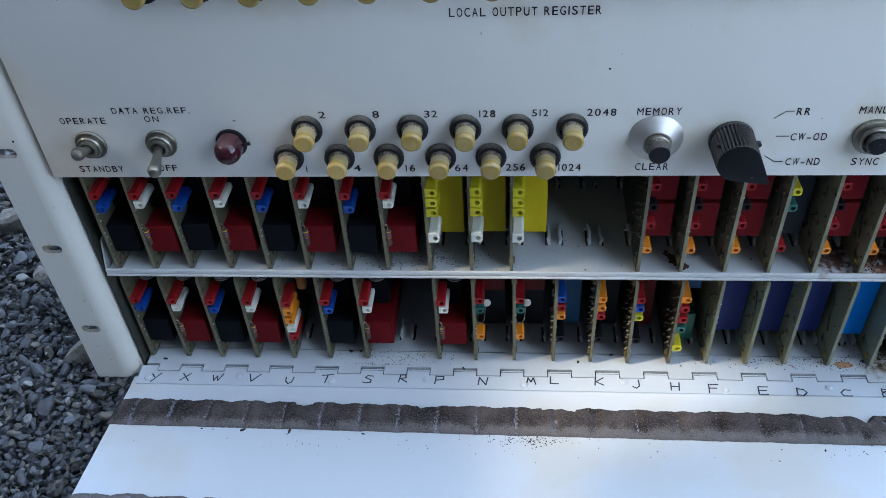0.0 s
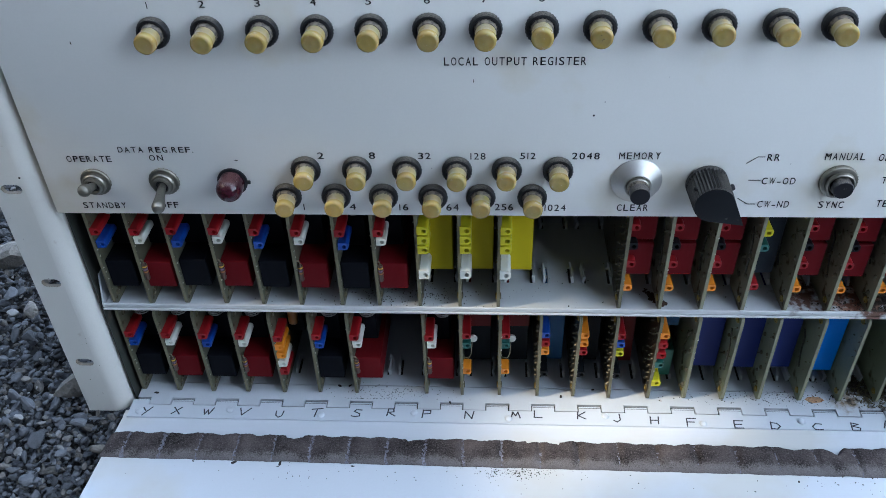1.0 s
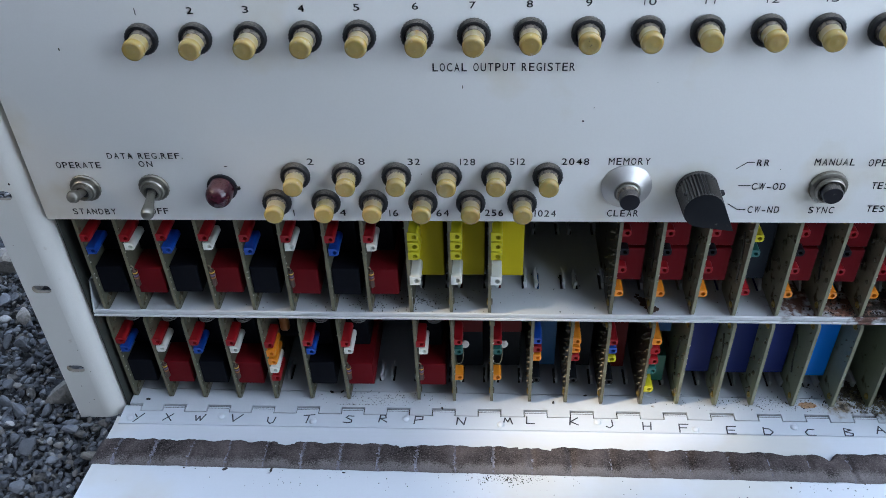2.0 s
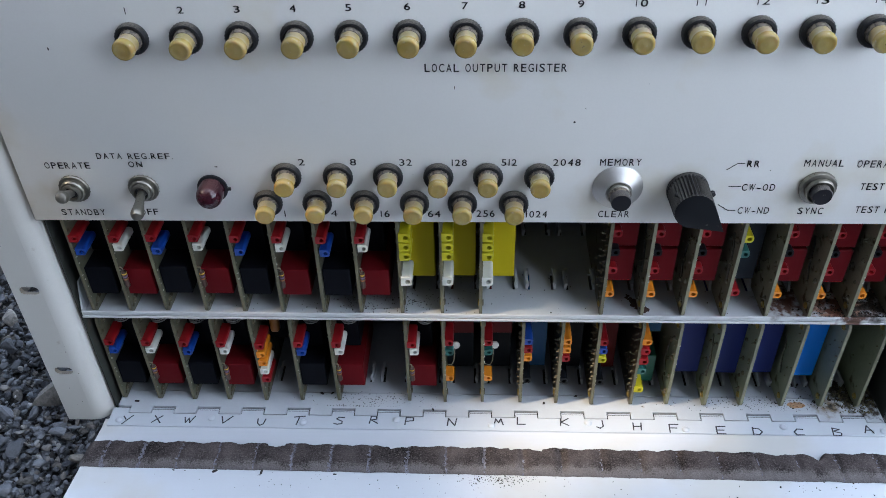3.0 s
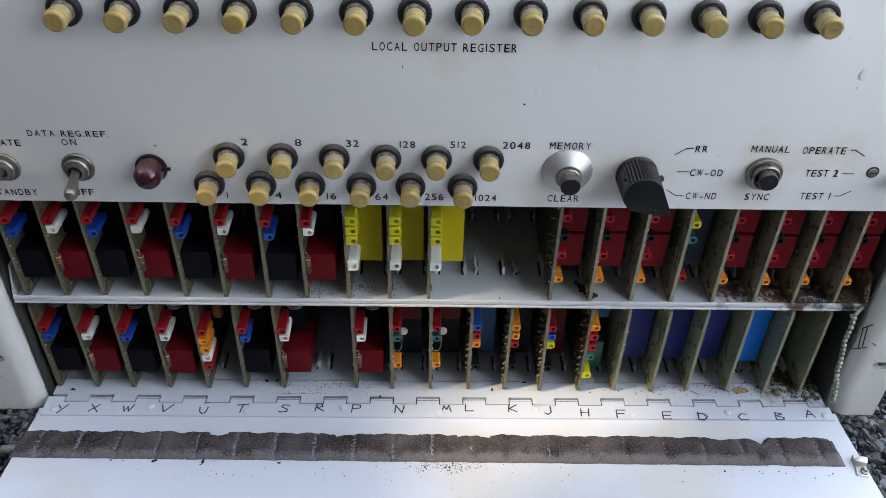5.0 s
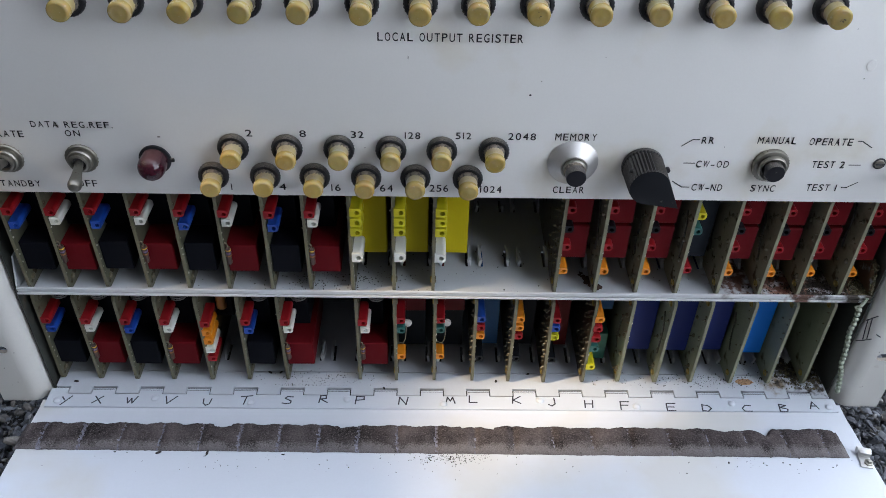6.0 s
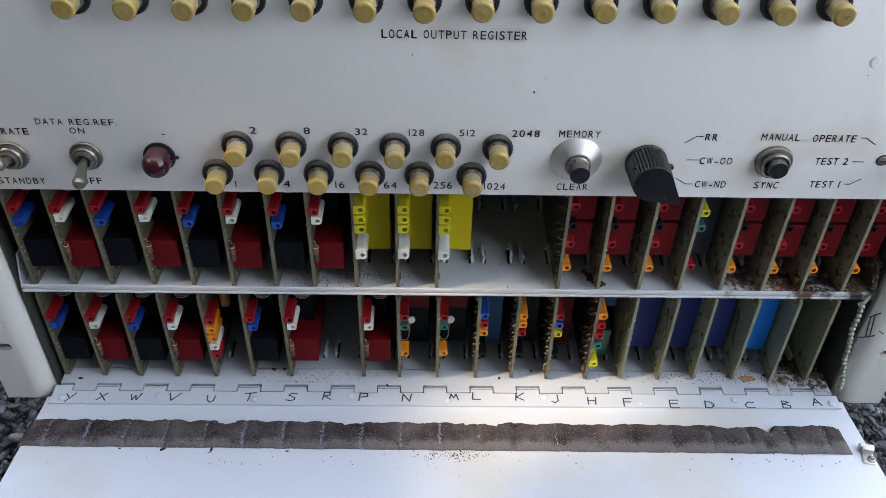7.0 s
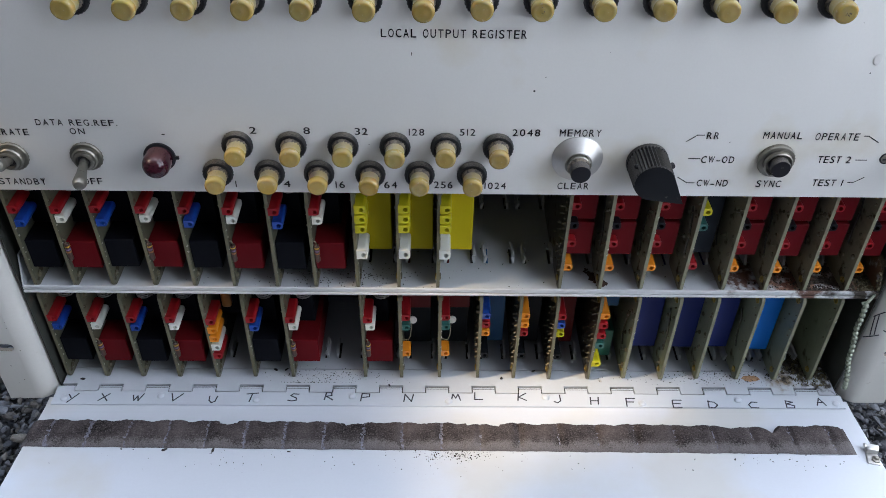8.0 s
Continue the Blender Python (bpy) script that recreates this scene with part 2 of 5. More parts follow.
BOX = {
    "red": surf("red_module", (0.098, 0.0055, 0.008), 0.5, spec=0.06, var=0.12, coarse=90),
    "black": surf("black_module", (0.005, 0.0055, 0.008), 0.5, spec=0.05, var=0.2),
    "yellow": surf("yellow_module", (0.41, 0.345, 0.004), 0.5, spec=0.08, var=0.06),
    "navy": surf("navy_module", (0.013, 0.025, 0.16), 0.45, spec=0.25, var=0.12),
    "azure": surf("azure_module", (0.014, 0.19, 0.70), 0.45, spec=0.25, var=0.06),
    "steel": surf("steel_blue_module", (0.04, 0.13, 0.30), 0.5, spec=0.25, var=0.12),
    "maroon": surf("maroon_module", (0.12, 0.014, 0.016), 0.5, spec=0.12, var=0.12),
    "green": surf("green_module", (0.02, 0.15, 0.105), 0.42, var=0.1),
    "slate": surf("slate_module", (0.014, 0.018, 0.024), 0.5, spec=0.12, var=0.15),
}


# ---------------------------------------------------------------- mesh helpers
def mesh_of(bm, name, material, smooth=False):
    me = bpy.data.meshes.new(name)
    bmesh.ops.recalc_face_normals(bm, faces=bm.faces)
    bm.to_mesh(me)
    bm.free()
    me.materials.append(material)
    if smooth:
        me.polygons.foreach_set("use_smooth", [True] * len(me.polygons))
        me.set_sharp_from_angle(angle=radians(38))
    return me


def part(name, bm, material, parent, label="", smooth=False, at=None):
    me = bm if isinstance(bm, bpy.types.Mesh) else mesh_of(bm, name, material, smooth)
    ob = new(name, me)
    ob.parent = parent
    if at is not None:
        ob.location = at
    if label:
        tagged(ob, label)
    return ob


def thing(name, at, label, category, group="", kind=""):
    ob = new(name)
    ob.empty_display_size = 0.01
    ob.location = at
    return tagged(ob, label, category, group, kind)


def cuboid(bm, x0, x1, y0, y1, z0, z1, bevel=0.0, seg=2):
    geo = bmesh.ops.create_cube(bm, size=1.0, matrix=Matrix.Translation(((x0 + x1) / 2, (y0 + y1) / 2, (z0 + z1) / 2)) @ Matrix.Diagonal((x1 - x0, y1 - y0, z1 - z0, 1)))
    if bevel:
        edges = list({e for v in geo["verts"] for e in v.link_edges})
        bmesh.ops.bevel(bm, geom=edges, offset=bevel, segments=seg, affect="EDGES", profile=0.5)
    return bm


def lathe(bm, profile, n=28, centre=(0, 0, 0), knurl=0.0, knurl_span=()):
    """Turns (radius, y) pairs round the y axis; knurl deepens every other step between two profile rows."""
    rings = []
    for k, (r, y) in enumerate(profile):
        ring = []
        for j in range(n):
            a = 2 * math.pi * j / n
            rr = r - (knurl if knurl and k in knurl_span and j % 2 else 0.0)
            ring.append(bm.verts.new((centre[0] + rr * math.cos(a), centre[1] + y, centre[2] + rr * math.sin(a))))
        rings.append(ring)
    for a, b in zip(rings, rings[1:]):
        for j in range(n):
            bm.faces.new((a[j], a[(j + 1) % n], b[(j + 1) % n], b[j]))
    bm.faces.new(rings[0])
    bm.faces.new(rings[-1])
    return bm


def plate(bm, outline, holes, to3d, depth):
    """A flat sheet with an outline and holes, given in two coordinates, pushed along depth."""
    edges = []
    for loop in (outline, *holes):
        vs = [bm.verts.new(to3d(a, b)) for a, b in loop]
        edges += [bm.edges.new((vs[k], vs[(k + 1) % len(vs)])) for k in range(len(vs))]
    done = bmesh.ops.triangle_fill(bm, use_beauty=True, use_dissolve=False, edges=edges)
    faces = [g for g in done["geom"] if isinstance(g, bmesh.types.BMFace)]
    out = bmesh.ops.extrude_face_region(bm, geom=faces)
    bmesh.ops.translate(bm, verts=[g for g in out["geom"] if isinstance(g, bmesh.types.BMVert)], vec=depth)
    return bm


def slot_loop(cx, cy, half, r, n=6):
    pts = []
    for side, start in ((1, -90), (-1, 90)):
        for k in range(n + 1):
            a = radians(start + 180 * k / n)
            pts.append((cx + side * (half - r) + r * math.cos(a), cy + r * math.sin(a)))
    return pts


def rect_loop(x0, x1, y0, y1):
    return [(x0, y0), (x1, y0), (x1, y1), (x0, y1)]


def tube(bm, pts, r, n=6):
    pts = [Vector(p) for p in pts]
    rings = []
    for k, p in enumerate(pts):
        d = (pts[min(k + 1, len(pts) - 1)] - pts[max(k - 1, 0)]).normalized()
        u = d.orthogonal().normalized() if not rings else (last - d * last.dot(d)).normalized()
        last, w = u, d.cross(u)
        rings.append([bm.verts.new(p + r * (math.cos(2 * math.pi * j / n) * u + math.sin(2 * math.pi * j / n) * w)) for j in range(n)])
    for a, b in zip(rings, rings[1:]):
        for j in range(n):
            bm.faces.new((a[j], a[(j + 1) % n], b[(j + 1) % n], b[j]))
    bm.faces.new(rings[0])
    bm.faces.new(rings[-1])
    return bm


def ribbon(bm, pts, w, to3d):
    """A pen stroke of width w along points in a plane, square-ended pieces end to end."""
    pts = [Vector(p) for p in pts]
    for p, q in zip(pts, pts[1:]):
        d = (q - p).normalized()
        side, on = Vector((-d.y, d.x)) * w / 2, d * w * 0.35
        bm.faces.new([bm.verts.new(to3d(*c)) for c in (p - on + side, q + on + side, q + on - side, p - on - side)])
    return bm


# ---------------------------------------------------------------- the ground
ground_bm = bmesh.new()
edge_steps = [-400, -60, -8, -1.5, -0.7, -0.45, -0.25, 0, 0.25, 0.45, 0.7, 1.5, 8, 60, 400]
grid = [[ground_bm.verts.new((x, y, -0.012)) for x in edge_steps] for y in edge_steps]
for a, b in zip(grid, grid[1:]):
    for k in range(len(a) - 1):
        ground_bm.faces.new((a[k], a[k + 1], b[k + 1], b[k]))
tagged(new("ground", mesh_of(ground_bm, "ground", M_GROUND)), "dark grey grit under loose crushed gravel", "ground", kind="structure")


# unseen dark walls, added behind the camera and at both sides to block skylight
M_WALL = surf("dark_light_block", (0.10, 0.085, 0.07), 0.85, var=0.3, coarse=2, fine=30)
for name, box in (("light_block_south", (-1.30, 0.60, -0.95, -0.85, -0.012, 2.60)), ("light_block_west", (-1.80, -1.70, -1.30, 1.20, -0.012, 1.42)), ("light_block_east", (1.20, 1.30, -1.60, 1.00, -0.012, 0.36))):
    tagged(new(name, mesh_of(cuboid(bmesh.new(), *box), name, M_WALL)), "unseen dark wall added to block skylight", "wall", kind="structure")


def stone_shape(rng, count):
    """One angular crushed stone: the hull of a few scattered points, its corners just broken."""
    bm = bmesh.new()
    for _ in range(count):
        d = rng.normal(size=3)
        d /= np.linalg.norm(d)
        bm.verts.new(d * rng.uniform(0.82, 1.0))
    bmesh.ops.convex_hull(bm, input=bm.verts)
    for v in [v for v in bm.verts if not v.link_faces]:
        bm.verts.remove(v)
    bmesh.ops.bevel(bm, geom=list(bm.edges), offset=0.10, segments=1, affect="EDGES")
    bmesh.ops.smooth_vert(bm, verts=bm.verts, factor=0.5, use_axis_x=True, use_axis_y=True, use_axis_z=True)
    bmesh.ops.remove_doubles(bm, verts=bm.verts, dist=0.07)
    bmesh.ops.triangulate(bm, faces=bm.faces)
    bm.verts.index_update()
    v = np.array([p.co[:] for p in bm.verts])
    f = np.array([[p.index for p in q.verts] for q in bm.faces])
    bm.free()
    return v * np.array([rng.uniform(0.9, 1.35), rng.uniform(0.7, 1.05), rng.uniform(0.4, 0.68)]), f


rng = np.random.default_rng(7)
shapes = [stone_shape(rng, int(rng.integers(9, 16))) for _ in range(40)]
LUMPS = [stone_shape(rng, 13) for _ in range(5)]
CELL = 0.0025
height = {}
gravel_v, gravel_f, gravel_n = [], [], 0


def rest(x, y, r, ceiling=9.0):
    """The height of what lies under a stone of radius r, which is then raised by it unless the stone would lie too high."""
    i, j, k = round(x / CELL), round(y / CELL), max(1, round(0.75 * r / CELL))
    cells = [(i + a, j + b) for a in range(-k, k + 1) for b in range(-k, k + 1) if a * a + b * b <= k * k]
    low = sum(height.get(c, -0.012) for c in cells) / len(cells)
    if low + 0.42 * r > ceiling:
        return None
    for c in cells:
        height[c] = max(height.get(c, -0.012), low + 1.0 * r)
    return low


def in_rack(x, y):
    return abs(x) < 0.243 + 0.004 and y > 0.010


def lay_gravel(count, x0, x1, y0, y1, small, large, ceiling):
    global gravel_n
    for _ in range(count):
        x, y = rng.uniform(x0, x1), rng.uniform(y0, y1)
        r = small + (large - small) * rng.random() ** 3.2
        if in_rack(x, y) or (abs(x) < 0.222 and y > -0.16 and r > 0.004):
            continue
        z = rest(x, y, r, ceiling)
        if z is None:
            continue
        z += 0.42 * r
        v, f = shapes[rng.integers(len(shapes))]
        turn = np.array(Euler((rng.normal() * 0.35, rng.normal() * 0.35, rng.uniform(0, 6.28))).to_matrix())
        gravel_v.append((v * r) @ turn.T + (x, y, z))
        gravel_f.append(f + gravel_n)
        gravel_n += len(v)


def big_stone(x, y, r, material, label, squash=(1, 1, 1), rz=0.0):
    v, f = LUMPS[rng.integers(len(LUMPS))] if material is M_PALE else shapes[rng.integers(len(shapes))]
    me = bpy.data.meshes.new("stone")
    me.from_pydata((v * r * np.array(squash)).tolist(), [], f.tolist())
    me.materials.append(material)
    ob = tagged(new("stone", me), label, "stone", "loose stones beside the rack")
    ob.location, ob.rotation_euler = (x, y, rest(x, y, r) + 0.30 * r), (0.15, -0.1, rz)
    return ob


lay_gravel(5200, -0.46, -0.20, -0.18, 0.34, 0.0018, 0.0045, -0.004)
lay_gravel(10500, -0.41, -0.20, -0.11, 0.26, 0.0014, 0.0056, 0.001)
lay_gravel(1500, -0.60, -0.38, -0.2, 0.60, 0.003, 0.010, 0.001)
lay_gravel(2600, 0.215, 0.33, -0.12, 0.10, 0.0020, 0.0070, 0.001)
lay_gravel(3200, -0.31, -0.2, -0.17, 0.03, 0.0022, 0.0062, 0.001)
lay_gravel(3200, 0.2, 0.32, -0.15, 0.05, 0.0022, 0.0062, 0.001)
lay_gravel(1500, 0.2225, 0.29, -0.12, 0.0, 0.0022, 0.0060, 0.004)
lay_gravel(1500, -0.29, -0.2225, -0.12, 0.0, 0.0022, 0.0060, 0.004)
lay_gravel(500, -0.30, 0.30, -0.40, -0.13, 0.003, 0.009, 0.004)
for x, y, r, pale, rz in ((-0.2570, 0.0225, 0.0195, True, 0.5), (-0.281, 0.003, 0.0120, False, 1.1), (-0.349, 0.136, 0.0175, True, 0.2), (-0.318, 0.116, 0.0110, True, 1.0), (-0.260, -0.024, 0.0100, False, 2.0),
                          (-0.335, 0.100, 0.0100, False, 0.9), (-0.312, 0.085, 0.0085, True, 2.4), (-0.2245, -0.029, 0.0060, True, 0.3), (-0.256, -0.050, 0.0080, False, 1.3),
                          (-0.243, -0.012, 0.0075, False, 0.1), (-0.303, 0.060, 0.0095, False, 2.7), (-0.297, 0.025, 0.0075, False, 0.6), (-0.325, 0.048, 0.0080, False, 1.9),
                          (-0.375, 0.190, 0.0130, True, 2.2), (-0.355, 0.205, 0.0110, False, 0.4), (0.249, -0.010, 0.0085, False, 0.7), (0.236, -0.022, 0.0070, False, 1.7), (0.262, -0.024, 0.0085, False, 2.6)):
    big_stone(x, y, r if pale else 0.72 * r, M_PALE if pale else M_STONE, "pale limestone lump lying in the gravel" if pale else "dark blue-grey crushed stone lying loose", rz=rz)
gravel_me = bpy.data.meshes.new("gravel")
gravel_me.from_pydata(np.concatenate(gravel_v).tolist(), [], np.concatenate(gravel_f).tolist())
for m in (M_STONE, M_STONE_DARK, M_STONE_BROWN, M_STONE_LIGHT):
    gravel_me.materials.append(m)
pick_rng = np.random.default_rng(3)
gravel_me.polygons.foreach_set("material_index", np.concatenate([np.full(len(f), pick_rng.choice(4, p=(0.50, 0.28, 0.18, 0.04))) for f in gravel_f]).astype(np.int32))
tagged(new("gravel", gravel_me), "loose dark grey crushed gravel around the rack", "gravel", kind="stuff")

# ---------------------------------------------------------------- the rack
PITCH, CARD_X0 = 0.0202, -0.2073
CARD_X = [CARD_X0 + PITCH * k for k in range(21)]
UPPER_X = (-0.2054, -0.1863, -0.1678, -0.1473, -0.1276, -0.1080, -0.0868, -0.0680, -0.0473, -0.0271, -0.0079, 0.0, 0.0, 0.0524, 0.0725, 0.0929, 0.1128, 0.1338, 0.1546, 0.1745, 0.1954)
LOWER_X = (-0.2072, -0.1867, -0.1671, -0.1473, -0.1265, -0.1064, -0.0857, 0.0, -0.0465, -0.0268, -0.0063, 0.0145, 0.0341, 0.0535, 0.0748, 0.0945, 0.1150, 0.1347, 0.1565, 0.1775, 0.1973)
Z_UP, Z_LOW, SHELF_Z, FLOOR_Z = 0.0806, 0.0086, 0.0805, 0.0080
PANEL_Z0, PANEL_Z1 = 0.1443, 0.311
WALL_X, BACK_Y = 0.2170, 0.144
rack = thing("electronics_rack", (0, 0, 0), "white painted metal rack of plug-in circuit cards standing on gravel", "electronics rack")


def ear_mesh(side):
    """A folded side: flat slotted flange, wide bend and a wall that runs back."""
    bm = bmesh.new()
    outer, flat, r, thick = 0.2413, 0.2262, 0.0092, 0.0022
    z0, z1 = 0.0035, 0.311
    holes = [slot_loop(side * 0.2323, z, 0.0050, 0.0025) for z in (0.0434, 0.1006, 0.1577, 0.2149, 0.2720)]
    xs = sorted((side * outer, side * flat))
    plate(bm, rect_loop(xs[0], xs[1], z0, z1), holes, lambda a, b: (a, 0.0, b), (0, thick, 0))
    rows = []
    for k in range(11):
        a = radians(90 * k / 10)
        rows.append((flat - r * math.sin(a), r - r * math.cos(a), flat - (r - thick) * math.sin(a), r - (r - thick) * math.cos(a)))
    rows.append((flat - r, BACK_Y, flat - r + thick, BACK_Y))
    vs = [[bm.verts.new((side * p, q, z)) for p, q in ((a, b), (c, d)) for z in (z0, z1)] for a, b, c, d in rows]
    for a, b in zip(vs, vs[1:]):
        for i, j in ((0, 1), (1, 3), (3, 2), (2, 0)):
            bm.faces.new((a[i], a[j], b[j], b[i]))
    me = mesh_of(bm, "side_flange", M_EAR, True)
    me.materials.append(M_SLOT)
    for p in me.polygons:
        p.material_index = 1 if abs(p.normal.y) < 0.1 and 0.2265 < abs(p.center.x) < outer - 0.001 and z0 < p.center.z - 0.001 < z1 - 0.002 else 0
    return me


M_SLOT = surf("dirty_slot_paint", (0.17, 0.145, 0.105), 0.7, var=0.3, coarse=300)
for side in (-1, 1):
    part("side_flange", ear_mesh(side), M_EAR, rack, "cream painted folded side with mounting slots", smooth=True)

# Dark plates added inside the case; its inner shade is put into their colour.
M_SHADE_PLATE = surf("shade_dark_steel", (0.030, 0.032, 0.027), 0.6, var=0.4, coarse=60, dust=(0.065, 0.05, 0.034), dust_amount=0.40, dust_scale=80)
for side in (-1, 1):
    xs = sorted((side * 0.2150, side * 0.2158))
    part("side_shade_plate", cuboid(bmesh.new(), xs[0], xs[1], 0.0070, BACK_Y - 0.001, 0.005, PANEL_Z1 - 0.003), M_SHADE_PLATE, rack, "dark plate added for the shade inside the case")

# panel, shelf, floor, back
panel_bm = cuboid(bmesh.new(), -0.2150, 0.2150, 0.0, 0.0032, PANEL_Z0, PANEL_Z1, 0.0005)
panel = part("front_panel", panel_bm, M_PANEL, rack, "pale grey painted front panel with engraved black legends", smooth=True)
part("back_wall", cuboid(bmesh.new(), -WALL_X, WALL_X, BACK_Y, BACK_Y + 0.0016, 0.004, PANEL_Z1), M_BACK, rack, "back wall, near black for the shade deep inside")
part("top_cover", cuboid(bmesh.new(), -WALL_X, WALL_X, 0.0034, BACK_Y, PANEL_Z1 - 0.0016, PANEL_Z1), M_EAR, rack)

# Unseen plate over the upper cards, added to stop light bouncing inside.
part("upper_shade_plate", cuboid(bmesh.new(), -0.2136, 0.2136, 0.0040, BACK_Y - 0.001, 0.1462, 0.1474), M_SHADE_PLATE, rack, "unseen dark plate above the cards, added to block light")

# Black sheet added where the lower row's back falls into shade.
part("lower_back_shade", cuboid(bmesh.new(), -0.2136, 0.2136, 0.0770, 0.0786, 0.0088, 0.0790), M_BACK, rack, "black plate added for the shade behind the lower row")
GUIDE_DX = 0.0019
GUIDES = {"shelf": (CARD_X, ((0.027, 0.040), (0.074, 0.086))), "floor_tray": (CARD_X, ((0.027, 0.040),))}


def guide_holes(name):
    xs, ys = GUIDES[name]
    return [rect_loop(*sorted((x - 0.0012 + s * (GUIDE_DX + 0.0011), x - 0.0012 + s * (GUIDE_DX + 0.0027))), y0, y1) for x in xs for y0, y1 in ys for s in (-1, 1)]


def tray(name, z, front, label, material, lip):
    bm = bmesh.new()
    plate(bm, rect_loop(-0.2136, 0.2136, front, BACK_Y - 0.0005), guide_holes(name), lambda a, b: (a, b, z), (0, 0, -0.0012))
    if lip:
        for s in (-1, 1):
            out = [(front, z), (front, z + 0.0022), (front + 0.0055, z + 0.0165), (BACK_Y - 0.001, z + 0.0165), (BACK_Y - 0.001, z)]
            plate(bm, out, [], lambda a, b, s=s: (s * 0.2137, a, b), (-s * 0.0009, 0, 0))
    return part(name, bm, material, rack, label)


shelf = tray("shelf", SHELF_Z, 0.0062, "white painted shelf with a folded lip, rusty at one end", M_SHELF, True)
lip_bm = cuboid(bmesh.new(), -0.2136, 0.2136, 0.0052, 0.0065, SHELF_Z - 0.0009, SHELF_Z + 0.0017, 0.0005)
cuboid(lip_bm, -0.2136, 0.2136, 0.0048, 0.0063, SHELF_Z - 0.0026, SHELF_Z - 0.0012, 0.0004)
part("lip", lip_bm, M_LIP, shelf, "white folded lip speckled with rust")
floor_tray = tray("floor_tray", FLOOR_Z, 0.0186, "white painted bottom tray, dusty", M_FLOOR, False)


def guide_tab():
    """A tab pressed up from a tray to hold a card's foot."""
    bm = bmesh.new()
    rows = []
    for k in range(9):
        u = k / 8
        h = 0.0054 * math.sin(math.pi * (0.16 + 0.68 * u)) ** 0.35
        flare = 0.0002 + 0.0012 * (2 * u - 1) ** 6
        y = (u - 0.5) * 0.0125
        rows.append([bm.verts.new(p) for p in ((0, y, -0.0005), (0.0013, y, -0.0005), (0.0013 + flare * 0.6, y, h), (flare * 0.6, y, h))])
    for a, b in zip(rows, rows[1:]):
        for j in range(4):
            bm.faces.new((a[j], a[(j + 1) % 4], b[(j + 1) % 4], b[j]))
    bm.faces.new(rows[0])
    bm.faces.new(rows[-1])
    return mesh_of(bm, "guide_tab", M_SHELF, True)


TAB = guide_tab()
for tray_ob, z, name in ((shelf, SHELF_Z, "shelf"), (floor_tray, FLOOR_Z, "floor_tray")):
    for x in GUIDES[name][0]:
        for y0, y1 in GUIDES[name][1]:
            for s in (-1, 1):
                ob = part("guide_tab", TAB, M_SHELF, tray_ob, at=(x - 0.0012 + s * GUIDE_DX, (y0 + y1) / 2, z))
                ob.scale = (s, 1, 1)

# ---------------------------------------------------------------- hinge and fold-down door
HINGE_Z, DOOR_SLOPE = 0.0086, 0.13
KNUCKLES = [-0.2059 + 0.01281 * k for k in range(33)]
fixed_loop = [(0.2136, 0.0177), (-0.2136, 0.0177), (-0.2136, 0.0063)]
for k, x in enumerate(KNUCKLES):
    if k % 2 == 0:
        fixed_loop += [(x + 0.00025, 0.0063), (x + 0.00025, 0.0014), (min(x + 0.01255, 0.2135), 0.0014), (min(x + 0.01255, 0.2135), 0.0063)]
fixed_loop += [(0.2136, 0.0063)] if fixed_loop[-1][0] < 0.2134 else []
part("hinge_leaf", plate(bmesh.new(), fixed_loop, [], lambda a, b: (a, b, HINGE_Z), (0, 0, -0.0016)), M_FLOOR, floor_tray, "white painted fixed hinge leaf")


def on_door(x, v, lift=0.0):
    """A place on the door: v metres out from the hinge line, lift above its face."""
    return (x, 0.001 - v, HINGE_Z - 0.0004 + DOOR_SLOPE * max(0.0, v - 0.010) + lift)


door_bm = bmesh.new()
DOOR_V = [0.0035, 0.010, 0.02, 0.05, 0.09, 0.1385, 0.1400]
rows = [[door_bm.verts.new(on_door(s * 0.2182, v, -0.0009 - t - (0.001 if v > 0.139 else 0))) for s, t in ((-1, 0), (1, 0), (1, 0.0012), (-1, 0.0012))] for v in DOOR_V]
for a, b in zip(rows, rows[1:]):
    for j in range(4):
        door_bm.faces.new((a[j], a[(j + 1) % 4], b[(j + 1) % 4], b[j]))
door_bm.faces.new(rows[0])
door_bm.faces.new(rows[-1])
door = part("fold_down_door", door_bm, M_DOOR, rack, "glossy white sheet metal door folded down flat", smooth=True)

move = [(-0.2155, 0.0090), (0.2155, 0.0090), (0.2155, 0.0002)]
for k in reversed(range(len(KNUCKLES))):
    x = KNUCKLES[k]
    if k % 2 == 1:
        move += [(x + 0.01245, 0.0002), (x + 0.01245, -0.0037), (x + 0.00035, -0.0037), (x + 0.00035, 0.0002)]
move += [(-0.20605, 0.0002), (-0.20605, -0.0037), (-0.2155, -0.0037)]
leaf_bm = plate(bmesh.new(), move, [], lambda a, b: on_door(a, b, 0.0004), (0, 0, -0.0011))
part("hinge_leaf", leaf_bm, M_LEAF, door, "white painted hinge leaf with hand-drawn slot letters")
SEAM = mesh_of(ribbon(bmesh.new(), ((0.0006, 0.0), (0.0122, 0.0)), 0.00030, lambda a, b: (a, b, 0.0)), "knuckle_seam", M_DARK)
for k, x in enumerate(KNUCKLES):
    if k % 2 == 1:
        part("knuckle_seam", SEAM, M_DARK, door, at=on_door(x, -0.0026, 0.00052))
pin_bm = tube(bmesh.new(), [(-0.2150, 0.0028, HINGE_Z - 0.0022), (0.2150, 0.0028, HINGE_Z - 0.0022)], 0.0010, 8)
part("hinge_pin", pin_bm, M_DARK, floor_tray)

